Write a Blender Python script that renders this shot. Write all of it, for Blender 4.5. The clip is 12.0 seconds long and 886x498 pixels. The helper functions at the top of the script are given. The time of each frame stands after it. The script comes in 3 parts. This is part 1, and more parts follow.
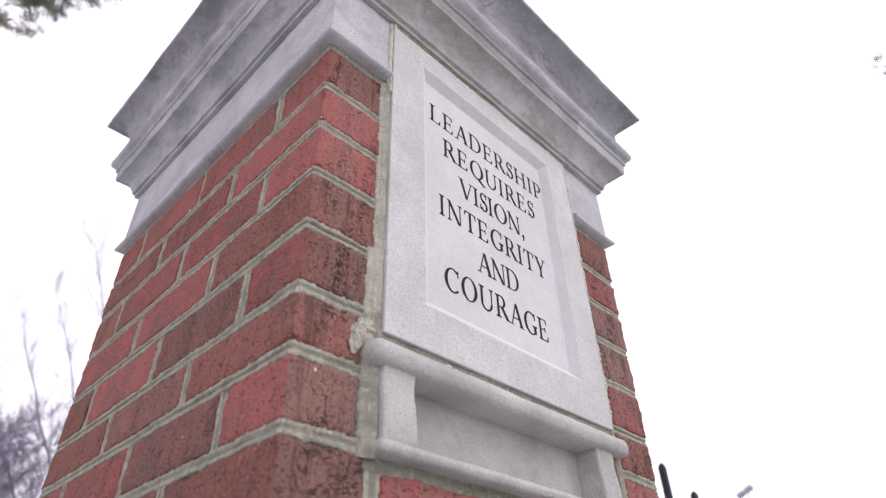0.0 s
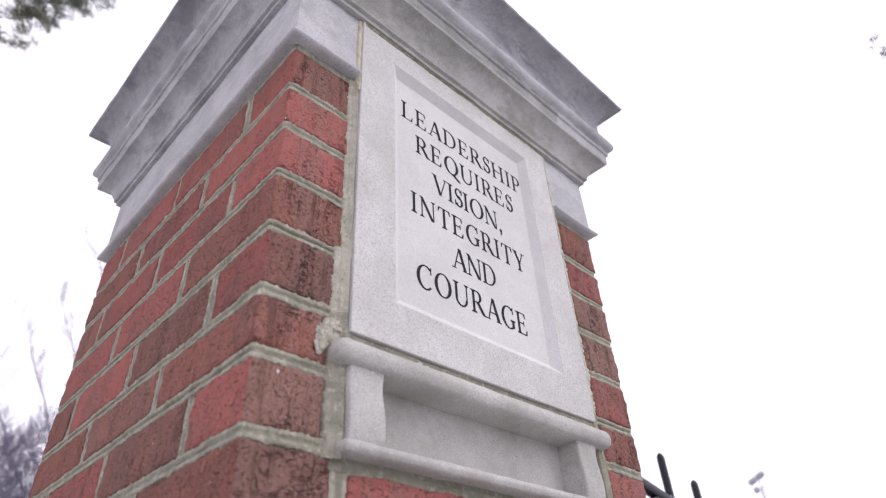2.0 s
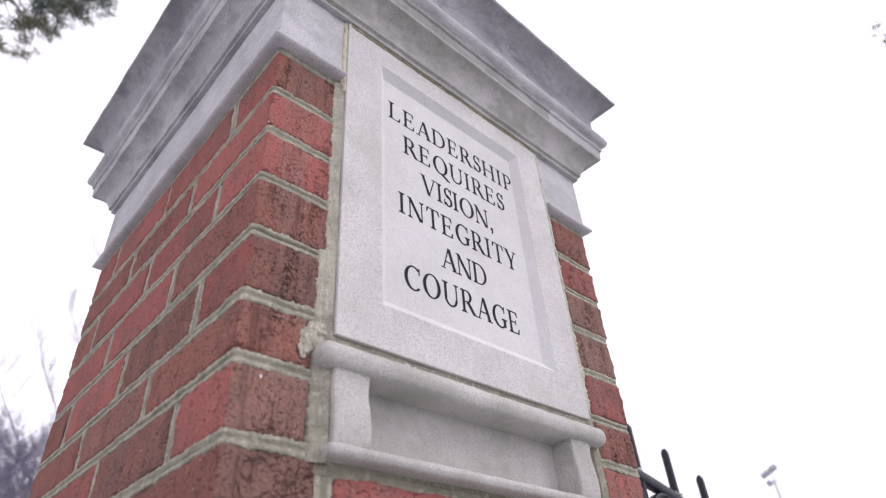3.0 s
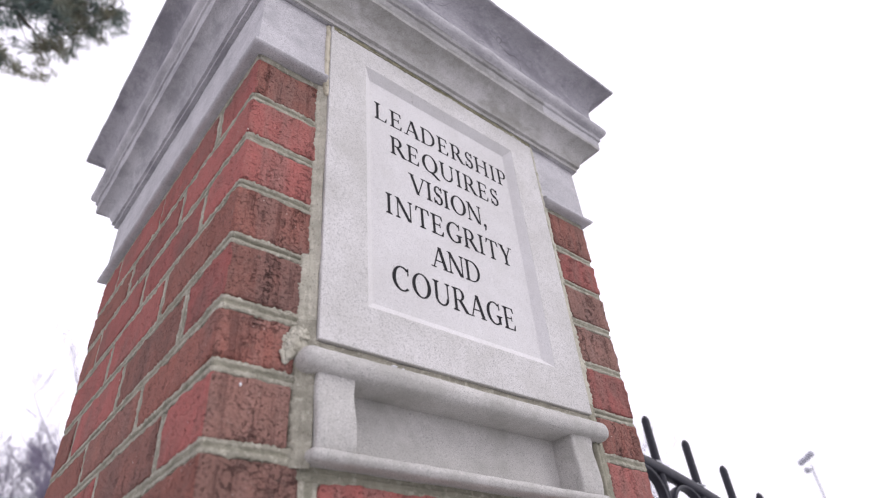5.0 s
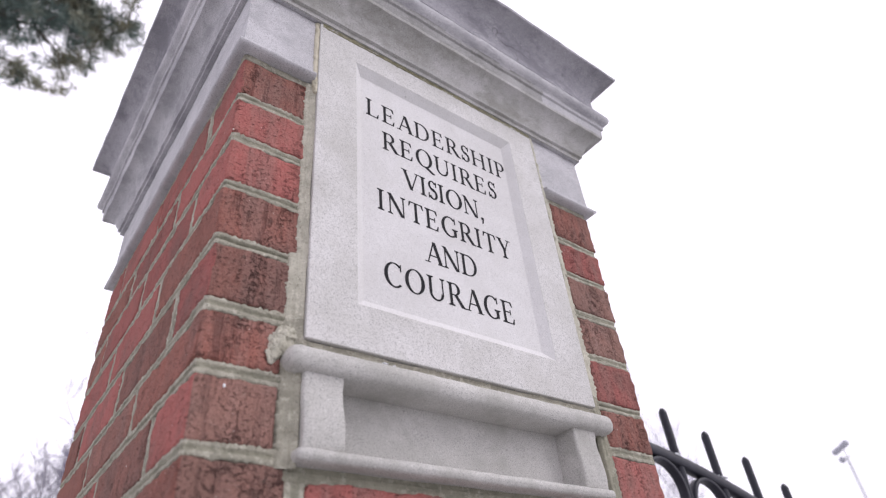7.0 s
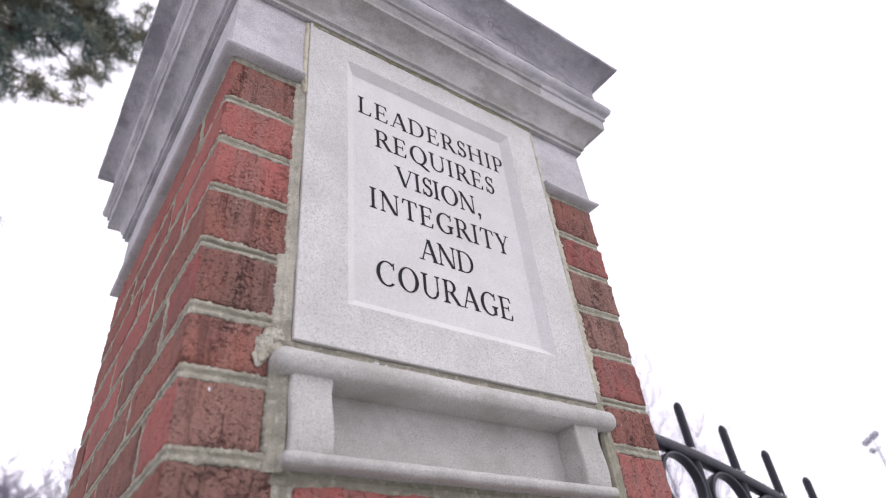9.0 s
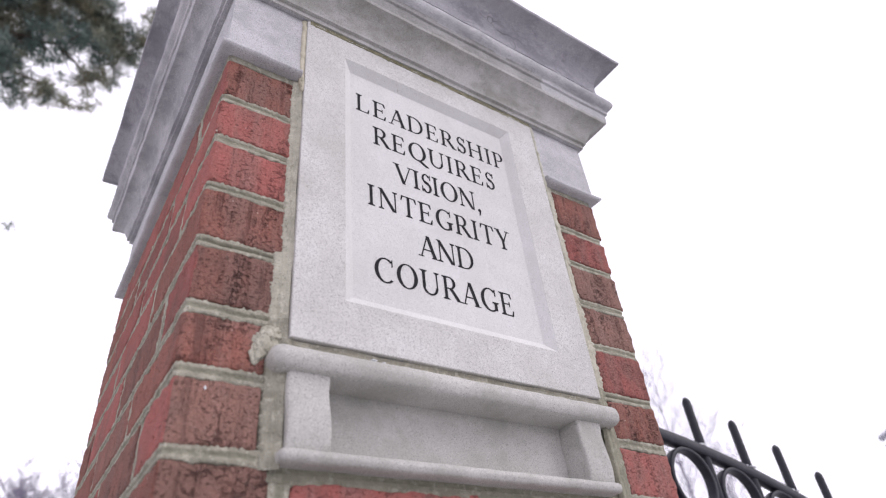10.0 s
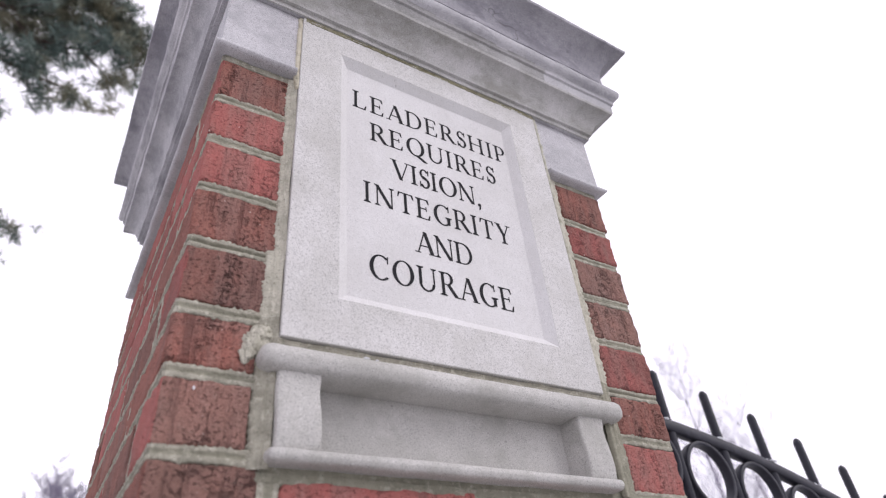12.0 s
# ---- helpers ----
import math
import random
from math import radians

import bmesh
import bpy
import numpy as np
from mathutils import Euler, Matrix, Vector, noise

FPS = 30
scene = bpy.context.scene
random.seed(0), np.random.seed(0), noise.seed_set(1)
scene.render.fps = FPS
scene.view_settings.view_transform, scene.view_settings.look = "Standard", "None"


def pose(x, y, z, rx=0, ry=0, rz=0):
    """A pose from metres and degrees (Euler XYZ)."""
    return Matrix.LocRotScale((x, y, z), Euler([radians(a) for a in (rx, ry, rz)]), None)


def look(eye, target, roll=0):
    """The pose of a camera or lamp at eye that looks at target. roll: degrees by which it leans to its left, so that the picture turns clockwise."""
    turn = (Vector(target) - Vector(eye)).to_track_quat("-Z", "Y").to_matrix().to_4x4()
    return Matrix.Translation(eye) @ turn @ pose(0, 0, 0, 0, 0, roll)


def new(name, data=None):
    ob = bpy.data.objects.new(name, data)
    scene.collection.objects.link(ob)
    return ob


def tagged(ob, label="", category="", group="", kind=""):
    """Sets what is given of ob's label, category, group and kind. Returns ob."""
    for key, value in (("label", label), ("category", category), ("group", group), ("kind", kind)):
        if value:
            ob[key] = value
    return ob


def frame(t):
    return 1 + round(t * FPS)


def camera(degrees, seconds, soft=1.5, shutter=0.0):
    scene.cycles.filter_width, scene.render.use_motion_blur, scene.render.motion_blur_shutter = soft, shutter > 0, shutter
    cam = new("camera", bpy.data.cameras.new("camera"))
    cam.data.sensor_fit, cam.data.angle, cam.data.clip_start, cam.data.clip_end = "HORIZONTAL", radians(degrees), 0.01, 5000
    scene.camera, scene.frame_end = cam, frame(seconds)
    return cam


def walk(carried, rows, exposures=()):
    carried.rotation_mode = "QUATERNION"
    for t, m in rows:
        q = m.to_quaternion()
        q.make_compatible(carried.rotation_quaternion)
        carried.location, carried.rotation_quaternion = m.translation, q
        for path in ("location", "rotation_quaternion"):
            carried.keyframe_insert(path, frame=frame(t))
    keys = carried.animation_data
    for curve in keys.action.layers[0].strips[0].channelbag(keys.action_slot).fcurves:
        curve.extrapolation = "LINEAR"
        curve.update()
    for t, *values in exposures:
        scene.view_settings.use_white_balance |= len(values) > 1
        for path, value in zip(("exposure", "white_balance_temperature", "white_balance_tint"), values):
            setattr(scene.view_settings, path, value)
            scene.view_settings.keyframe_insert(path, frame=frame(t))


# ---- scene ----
cam = camera(71.7, 12.0, soft=1.2)
PATH = [
    (0, (-0.243, -0.412, 1.222), (0.926, 0.699, 2.406), -1.8),
    (0.5, (-0.237, -0.417, 1.222), (0.931, 0.696, 2.403), -2.2),
    (1, (-0.231, -0.422, 1.222), (0.938, 0.693, 2.401), -2.7),
    (1.5, (-0.223, -0.429, 1.222), (0.945, 0.688, 2.4), -3.2),
    (2, (-0.214, -0.436, 1.222), (0.951, 0.686, 2.399), -3.6),
    (2.5, (-0.206, -0.443, 1.222), (0.954, 0.684, 2.399), -4.1),
    (3, (-0.197, -0.45, 1.223), (0.954, 0.686, 2.399), -4.5),
    (5, (-0.163, -0.471, 1.224), (0.938, 0.711, 2.403), -5.8),
    (5.5, (-0.155, -0.474, 1.224), (0.934, 0.72, 2.403), -5.9),
    (6, (-0.147, -0.477, 1.225), (0.93, 0.729, 2.402), -6.0),
    (6.5, (-0.138, -0.48, 1.225), (0.925, 0.737, 2.403), -6.1),
    (7, (-0.13, -0.483, 1.224), (0.921, 0.744, 2.404), -6.3),
    (9, (-0.101, -0.492, 1.226), (0.905, 0.77, 2.407), -6.7),
    (9.5, (-0.095, -0.493, 1.225), (0.9, 0.777, 2.407), -6.8),
    (10, (-0.088, -0.495, 1.224), (0.894, 0.786, 2.406), -6.9),
    (10.5, (-0.081, -0.496, 1.224), (0.888, 0.795, 2.404), -6.9),
    (11, (-0.074, -0.499, 1.224), (0.882, 0.804, 2.402), -6.8),
    (11.5, (-0.067, -0.503, 1.225), (0.874, 0.812, 2.401), -6.6),
    (12, (-0.06, -0.507, 1.226), (0.867, 0.82, 2.401), -6.4),
]
walk(cam, [(t, look(eye, target, roll)) for t, eye, target, roll in PATH])
cam.data.dof.use_dof = True
cam.data.dof.focus_distance = 0.82
cam.data.dof.aperture_fstop = 4.8

# ---- light: overcast winter sky, weak wide sun ----
SUN_EL, SUN_AZ = radians(40), radians(133)
world = bpy.data.worlds.new("overcast_sky")
scene.world = world
world.use_nodes = True
wn, wl = world.node_tree.nodes, world.node_tree.links
wn.clear()
sky = wn.new("ShaderNodeTexSky")
sky.sky_type, sky.sun_disc, sky.sun_elevation, sky.sun_rotation = "NISHITA", False, SUN_EL, SUN_AZ
grey = wn.new("ShaderNodeHueSaturation")
grey.inputs["Saturation"].default_value = 0.15
deck = wn.new("ShaderNodeMix")
deck.data_type = "RGBA"
deck.inputs["Factor"].default_value = 0.85
deck.inputs["B"].default_value = (14.2, 13.6, 15.3, 1)
back = wn.new("ShaderNodeBackground")
back.inputs["Strength"].default_value = 0.103
wout = wn.new("ShaderNodeOutputWorld")
wl.new(sky.outputs["Color"], grey.inputs["Color"])
wl.new(grey.outputs["Color"], deck.inputs["A"])
wl.new(deck.outputs["Result"], back.inputs["Color"])
wl.new(back.outputs["Background"], wout.inputs["Surface"])
sun_data = bpy.data.lights.new("sun", "SUN")
sun_data.energy, sun_data.angle, sun_data.color = 1.05, radians(32), (1.0, 0.98, 0.95)
sun = new("sun", sun_data)
sun.matrix_world = look((7.0, -6.6, 8), (0, 0, 0))
scene.view_settings.exposure = 0.0


# ---- materials ----
class Mat:
    """A node material with a Principled shader and small helpers."""

    def __init__(self, name, roughness=0.85, metallic=0.0):
        self.mat = bpy.data.materials.new(name)
        self.mat.use_nodes = True
        self.nodes, self.links = self.mat.node_tree.nodes, self.mat.node_tree.links
        self.bsdf = self.nodes["Principled BSDF"]
        self.bsdf.inputs["Roughness"].default_value = roughness
        self.bsdf.inputs["Metallic"].default_value = metallic
        self.bsdf.inputs["Specular IOR Level"].default_value = 0.25
        self.place = self.nodes.new("ShaderNodeNewGeometry").outputs["Position"]

    def scaled(self, sx, sy, sz, turn=(0, 0, 0)):
        n = self.nodes.new("ShaderNodeMapping")
        n.inputs["Scale"].default_value = (sx, sy, sz)
        n.inputs["Rotation"].default_value = turn
        self.links.new(self.place, n.inputs["Vector"])
        return n.outputs["Vector"]

    def noise(self, scale, detail=4, rough=0.55, vector=None, distort=0.0):
        n = self.nodes.new("ShaderNodeTexNoise")
        n.inputs["Scale"].default_value, n.inputs["Detail"].default_value = scale, detail
        n.inputs["Roughness"].default_value, n.inputs["Distortion"].default_value = rough, distort
        self.links.new(vector or self.place, n.inputs["Vector"])
        return n.outputs["Fac"]

    def cells(self, scale, feature="DISTANCE_TO_EDGE", vector=None):
        n = self.nodes.new("ShaderNodeTexVoronoi")
        n.feature = feature
        n.inputs["Scale"].default_value = scale
        self.links.new(vector or self.place, n.inputs["Vector"])
        return n.outputs["Distance"]

    def ramp(self, value, lo, hi, out_lo=0.0, out_hi=1.0):
        n = self.nodes.new("ShaderNodeMapRange")
        n.interpolation_type = "SMOOTHSTEP"
        for i, v in ((1, lo), (2, hi), (3, out_lo), (4, out_hi)):
            n.inputs[i].default_value = v
        self.links.new(value, n.inputs[0])
        return n.outputs[0]

    def math(self, op, a, b):
        n = self.nodes.new("ShaderNodeMath")
        n.operation = op
        for i, v in ((0, a), (1, b)):
            if isinstance(v, (int, float)):
                n.inputs[i].default_value = v
            else:
                self.links.new(v, n.inputs[i])
        return n.outputs[0]

    def mix(self, a, b, fac, blend="MIX"):
        n = self.nodes.new("ShaderNodeMix")
        n.data_type, n.blend_type = "RGBA", blend
        for key, v in (("A", a), ("B", b), ("Factor", fac)):
            if isinstance(v, tuple):
                n.inputs[key].default_value = (*v, 1)
            elif isinstance(v, (int, float)):
                n.inputs[key].default_value = v
            else:
                self.links.new(v, n.inputs[key])
        return n.outputs["Result"]

    def random(self):
        return self.nodes.new("ShaderNodeObjectInfo").outputs["Random"]

    def facing_front(self):
        """1 on the faces that look along y, 0 on the others."""
        n = self.nodes.new("ShaderNodeSeparateXYZ")
        self.links.new(self.nodes.new("ShaderNodeNewGeometry").outputs["True Normal"], n.inputs[0])
        return self.ramp(self.math("ABSOLUTE", n.outputs["Y"], 0.0), 0.55, 0.85)

    def tone(self, colour, value):
        n = self.nodes.new("ShaderNodeHueSaturation")
        self.links.new(colour, n.inputs["Color"])
        self.links.new(value, n.inputs["Value"])
        return n.outputs["Color"]

    def finish(self, colour, height=None, strength=0.5, distance=0.001):
        if isinstance(colour, tuple):
            self.bsdf.inputs["Base Color"].default_value = (*colour, 1)
        else:
            self.links.new(colour, self.bsdf.inputs["Base Color"])
        if height is not None:
            n = self.nodes.new("ShaderNodeBump")
            n.inputs["Strength"].default_value, n.inputs["Distance"].default_value = strength, distance
            self.links.new(height, n.inputs["Height"])
            self.links.new(n.outputs["Normal"], self.bsdf.inputs["Normal"])
        return self.mat


def brick_material(name, base, second, dark, cracks):
    """Rough extruded brick: fine pits all over; the long faces are smeared and torn in upright bands."""
    m = Mat(name, 0.92)
    front = m.facing_front()
    blotch = m.ramp(m.noise(24, 6, 0.65), 0.36, 0.66)
    colour = m.mix(base, second, blotch)
    # burnt, browner patches and upright smears of the die
    flash = m.ramp(m.noise(11, 3, 0.6), 0.46, 0.70)
    colour = m.mix(colour, m.mix(colour, (0.19, 0.115, 0.10), 0.55), flash)
    smear = m.ramp(m.noise(34, 5, 0.6, m.scaled(1, 1, 0.10), 0.15), 0.42, 0.62)
    smear = m.math("MULTIPLY", smear, front)
    colour = m.mix(colour, m.mix(colour, (0.26, 0.165, 0.145), 0.45), smear)
    streak = m.ramp(m.noise(95, 4, 0.65, m.scaled(1, 1, 0.09), 0.1), 0.52, 0.68)
    streak = m.math("MULTIPLY", m.math("MULTIPLY", streak, front), cracks)
    colour = m.mix(colour, m.mix(colour, dark, 0.5), streak)
    grain = m.noise(520, 3, 0.65)
    colour = m.mix(colour, m.mix(colour, (0.62, 0.44, 0.40), 0.15), m.ramp(grain, 0.55, 0.72))
    colour = m.mix(colour, m.mix(colour, dark, 0.5), m.ramp(grain, 0.46, 0.34))
    # small pits, thicker in patches
    crowd = m.ramp(m.noise(30, 4, 0.6), 0.38, 0.60, 0.35, 1.0)
    pits = m.math("MULTIPLY", m.ramp(m.noise(330, 3, 0.7, m.scaled(0.75, 0.75, 1.25), 0.4), 0.582, 0.632), crowd)
    # torn skin: short crumpled fissures gathered in upright bands
    tearing = m.noise(64, 5, 0.62, m.scaled(0.75, 0.75, 1.25), 1.3)
    fissure = m.ramp(m.math("ABSOLUTE", m.math("SUBTRACT", tearing, 0.52), 0.0), 0.004, 0.026, 1.0, 0.0)
    bands = m.ramp(m.noise(42, 4, 0.6, m.scaled(1, 1, 0.22), 0.3), 0.51, 0.59)
    fissure = m.math("MULTIPLY", m.math("MULTIPLY", fissure, bands), m.ramp(front, 0, 1, 0.22, 1.0))
    gouge = m.math("MULTIPLY", m.ramp(m.noise(120, 4, 0.7, m.scaled(1, 1, 0.55), 0.8), 0.60, 0.66), bands)
    gouge = m.math("MULTIPLY", gouge, m.ramp(front, 0, 1, 0.3, 1.0))
    tear = m.math("MULTIPLY", m.math("MAXIMUM", fissure, m.math("MULTIPLY", gouge, 0.8)), cracks)
    marks = m.math("MAXIMUM", m.math("MULTIPLY", pits, 0.8), tear)
    colour = m.mix(colour, dark, m.math("MULTIPLY", marks, 0.85))
    # lime bloom and a few white flecks
    dust = m.ramp(m.noise(75, 5, 0.75), 0.58, 0.76)
    colour = m.mix(colour, (0.45, 0.40, 0.35), m.math("MULTIPLY", dust, 0.22))
    fleck = m.math("MULTIPLY", m.ramp(m.noise(260, 2, 0.5), 0.735, 0.76), m.ramp(m.noise(15, 2), 0.5, 0.62))
    colour = m.mix(colour, (0.72, 0.66, 0.60), fleck)
    colour = m.tone(colour, m.ramp(m.random(), 0, 1, 0.88, 1.12))
    body = m.math("ADD", m.math("MULTIPLY", grain, 0.35), m.math("MULTIPLY", m.noise(150, 4, 0.65), 0.7))
    body = m.math("SUBTRACT", body, m.math("MULTIPLY", streak, 0.5))
    height = m.math("SUBTRACT", body, m.math("MULTIPLY", marks, 1.9))
    return m.finish(colour, height, 1.0, 0.0032)


BRICK = {
    "red": brick_material("brick_red", (0.375, 0.120, 0.108), (0.325, 0.116, 0.102), (0.13, 0.045, 0.042), 0.35),
    "deep": brick_material("brick_deep_red", (0.355, 0.112, 0.100), (0.30, 0.110, 0.095), (0.085, 0.034, 0.033), 0.75),
    "rust": brick_material("brick_rust", (0.305, 0.122, 0.097), (0.258, 0.112, 0.090), (0.075, 0.033, 0.029), 1.0),
    "brown": brick_material("brick_brown", (0.28, 0.127, 0.103), (0.23, 0.113, 0.093), (0.065, 0.033, 0.029), 0.95),
    "mauve": brick_material("brick_mauve", (0.275, 0.146, 0.120), (0.225, 0.127, 0.105), (0.075, 0.037, 0.033), 0.8),
}


def stone_material(name, base, second, stain, amount, streak, cracks=0.0, speck=0.5):
    """Sandy limestone: speckled grain, soft clouds, and weather stains."""
    m = Mat(name, 0.88)
    cloud = m.ramp(m.noise(9, 5, 0.6), 0.35, 0.68)
    colour = m.mix(base, second, cloud)
    grain = m.noise(760, 3, 0.75)
    colour = m.mix(colour, m.mix(colour, (0.06, 0.06, 0.066), speck), m.ramp(grain, 0.50, 0.64))
    colour = m.mix(colour, m.mix(colour, (0.95, 0.94, 0.93), 0.35), m.ramp(m.noise(430, 3, 0.65, m.scaled(1.1, 1.1, 1.1)), 0.57, 0.70))
    holes = m.ramp(m.noise(260, 2, 0.5, m.scaled(1, 1, 0.8)), 0.70, 0.76)
    colour = m.mix(colour, (0.12, 0.11, 0.1), m.math("MULTIPLY", holes, 0.35))
    weather = m.math("MULTIPLY", m.ramp(m.noise(13, 8, 0.72, m.scaled(1, 1, streak), 0.1), 0.44, 0.64), amount)
    colour = m.mix(colour, stain, weather)
    patch = m.math("MULTIPLY", m.ramp(m.noise(38, 6, 0.7, m.scaled(1, 1, streak), 0.6), 0.50, 0.66), 0.45 * amount)
    colour = m.mix(colour, stain, patch)
    height = m.math("SUBTRACT", m.math("MULTIPLY", grain, 0.7), m.math("MULTIPLY", holes, 1.2))
    height = m.math("ADD", height, m.math("MULTIPLY", m.noise(90, 4, 0.6), 0.5))
    if cracks:
        wander = m.nodes.new("ShaderNodeVectorMath")
        wander.operation = "ADD"
        m.links.new(m.scaled(0.55, 0.55, 1.5), wander.inputs[0])
        bend = m.nodes.new("ShaderNodeTexNoise")
        bend.inputs["Scale"].default_value = 14
        m.links.new(m.place, bend.inputs["Vector"])
        shrink = m.nodes.new("ShaderNodeVectorMath")
        shrink.operation = "SCALE"
        shrink.inputs["Scale"].default_value = 0.09
        m.links.new(bend.outputs["Color"], shrink.inputs[0])
        m.links.new(shrink.outputs[0], wander.inputs[1])
        line = m.ramp(m.cells(16, "DISTANCE_TO_EDGE", wander.outputs[0]), 0.0, 0.016, 1.0, 0.0)
        line = m.math("MULTIPLY", m.math("MULTIPLY", line, m.facing_front()), m.ramp(m.noise(11, 3), 0.48, 0.60))
        colour = m.mix(colour, (0.07, 0.065, 0.07), m.math("MULTIPLY", line, cracks))
        height = m.math("SUBTRACT", height, m.math("MULTIPLY", line, 1.5))
    return m.finish(colour, height, 0.55, 0.0009)


STONE_CLEAN = stone_material("limestone_clean", (0.66, 0.643, 0.64), (0.56, 0.546, 0.533), (0.43, 0.417, 0.387), 0.28, 0.8, speck=0.5)
STONE_FIELD = stone_material("limestone_honed", (0.68, 0.665, 0.67), (0.62, 0.605, 0.605), (0.55, 0.535, 0.52), 0.3, 0.6, speck=0.25)
STONE_SILL = stone_material("limestone_sill", (0.56, 0.545, 0.525), (0.465, 0.453, 0.433), (0.31, 0.302, 0.275), 0.45, 1.1)
STONE_GREY = stone_material("limestone_weathered", (0.58, 0.565, 0.59), (0.48, 0.47, 0.49), (0.28, 0.275, 0.295), 0.42, 1.5, 0.0)
STONE_CAP = stone_material("limestone_cap_weathered", (0.44, 0.425, 0.46), (0.34, 0.33, 0.36), (0.165, 0.16, 0.185), 0.62, 1.9, 0.65)
STONE_BED = stone_material("limestone_moulding_weathered", (0.53, 0.515, 0.54), (0.42, 0.41, 0.435), (0.23, 0.225, 0.245), 0.6, 2.4)
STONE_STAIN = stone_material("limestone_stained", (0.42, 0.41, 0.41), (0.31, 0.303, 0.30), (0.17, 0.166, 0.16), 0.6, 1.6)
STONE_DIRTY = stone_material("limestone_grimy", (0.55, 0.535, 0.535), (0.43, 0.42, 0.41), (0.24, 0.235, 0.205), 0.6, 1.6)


def mortar_material(name, light, dark, fleck):
    m = Mat(name, 0.95)
    colour = m.mix(light, dark, m.ramp(m.noise(40, 6, 0.7), 0.34, 0.66))
    colour = m.mix(colour, fleck, m.math("MULTIPLY", m.ramp(m.noise(130, 5, 0.7), 0.52, 0.66), 0.7))
    grain = m.noise(480, 3, 0.7)
    colour = m.mix(colour, (0.11, 0.105, 0.085), m.math("MULTIPLY", m.ramp(grain, 0.56, 0.68), 0.55))
    green = m.ramp(m.noise(16, 5, 0.65), 0.52, 0.70)
    colour = m.mix(colour, (0.25, 0.238, 0.188), m.math("MULTIPLY", green, 0.45))
    return m.finish(colour, m.math("ADD", grain, m.noise(150, 5, 0.75)), 0.9, 0.0015)


MORTAR = mortar_material("mortar", (0.41, 0.388, 0.322), (0.275, 0.264, 0.212), (0.56, 0.53, 0.445))
MORTAR_MOSS = mortar_material("mortar_mossy", (0.29, 0.27, 0.18), (0.17, 0.16, 0.10), (0.42, 0.40, 0.29))
MORTAR_PALE = mortar_material("mortar_pale", (0.55, 0.525, 0.44), (0.42, 0.40, 0.33), (0.66, 0.63, 0.54))
MORTAR_SCORE = mortar_material("mortar_scored_line", (0.32, 0.305, 0.24), (0.22, 0.213, 0.165), (0.43, 0.41, 0.335))


def caulk_material(name, light, dark):
    m = Mat(name, 0.65)
    colour = m.mix(light, dark, m.ramp(m.noise(60, 5, 0.65), 0.4, 0.65))
    colour = m.mix(colour, (0.20, 0.19, 0.14), m.math("MULTIPLY", m.ramp(m.noise(170, 4, 0.7), 0.54, 0.68), 0.5))
    return m.finish(colour, m.noise(190, 4), 0.6, 0.001)


CAULK = caulk_material("caulk_yellowed", (0.58, 0.535, 0.43), (0.44, 0.405, 0.31))
CAULK_GREY = caulk_material("caulk_dirty", (0.50, 0.48, 0.41), (0.33, 0.32, 0.25))


def paint_material(name, colour, roughness, amount):
    m = Mat(name, roughness)
    mixed = m.mix(colour, tuple(min(1, c * 1.9 + 0.015) for c in colour), m.math("MULTIPLY", m.ramp(m.noise(45, 5, 0.65), 0.5, 0.75), amount))
    return m.finish(mixed, m.noise(260, 3), 0.25, 0.0006)


LETTER = paint_material("letter_paint", (0.010, 0.009, 0.012), 0.8, 0.5)
IRON = paint_material("black_iron_paint", (0.024, 0.024, 0.034), 0.45, 0.5)
# lamp housings far off: haze is put into this lightened colour
LAMP_SHELL_HAZED = paint_material("lamp_housing_hazed", (0.42, 0.42, 0.48), 0.5, 0.4)
GALV = paint_material("galvanised_steel", (0.60, 0.60, 0.64), 0.5, 0.5)


def bark_material(name, a, b):
    m = Mat(name, 0.95)
    n = m.noise(14, 5, 0.65, m.scaled(1, 1, 0.25))
    return m.finish(m.mix(a, b, m.ramp(n, 0.35, 0.65)), n, 0.8, 0.02)


# bare bark: a pale bluish violet haze is mixed into both colours
BARK_HAZED = bark_material("bark_bare_hazed", (0.30, 0.27, 0.36), (0.20, 0.18, 0.25))
PINE_BARK = bark_material("bark_pine", (0.16, 0.125, 0.11), (0.09, 0.07, 0.06))


def needle_material():
    m = Mat("pine_needles", 0.7)
    colour = m.mix((0.135, 0.18, 0.165), (0.21, 0.20, 0.14), m.ramp(m.noise(1.6, 4), 0.42, 0.64))
    isle = m.nodes.new("ShaderNodeNewGeometry").outputs["Random Per Island"]
    return m.finish(m.tone(colour, m.ramp(isle, 0, 1, 0.7, 1.3)))


NEEDLES = needle_material()


def leaf_material():
    m = Mat("dry_leaves", 0.8)
    return m.finish(m.mix((0.20, 0.17, 0.175), (0.14, 0.12, 0.125), m.ramp(m.noise(6, 3), 0.4, 0.6)))


DRY_LEAF = leaf_material()


def snow_material():
    m = Mat("snow", 0.6)
    return m.finish(m.mix((0.82, 0.83, 0.86), (0.74, 0.75, 0.79), m.noise(60, 4)), m.noise(200, 4), 0.4, 0.002)


SNOW = snow_material()


def ground_material():
    m = Mat("snow_dusted_grass", 0.95)
    grass = m.mix((0.09, 0.095, 0.045), (0.15, 0.13, 0.075), m.ramp(m.noise(2.5, 6), 0.35, 0.65))
    colour = m.mix(grass, (0.66, 0.67, 0.70), m.ramp(m.noise(1.3, 7, 0.7), 0.40, 0.57, 0.2, 0.85))
    return m.finish(colour, m.noise(40, 6, 0.7), 0.7, 0.03)


GROUND = ground_material()


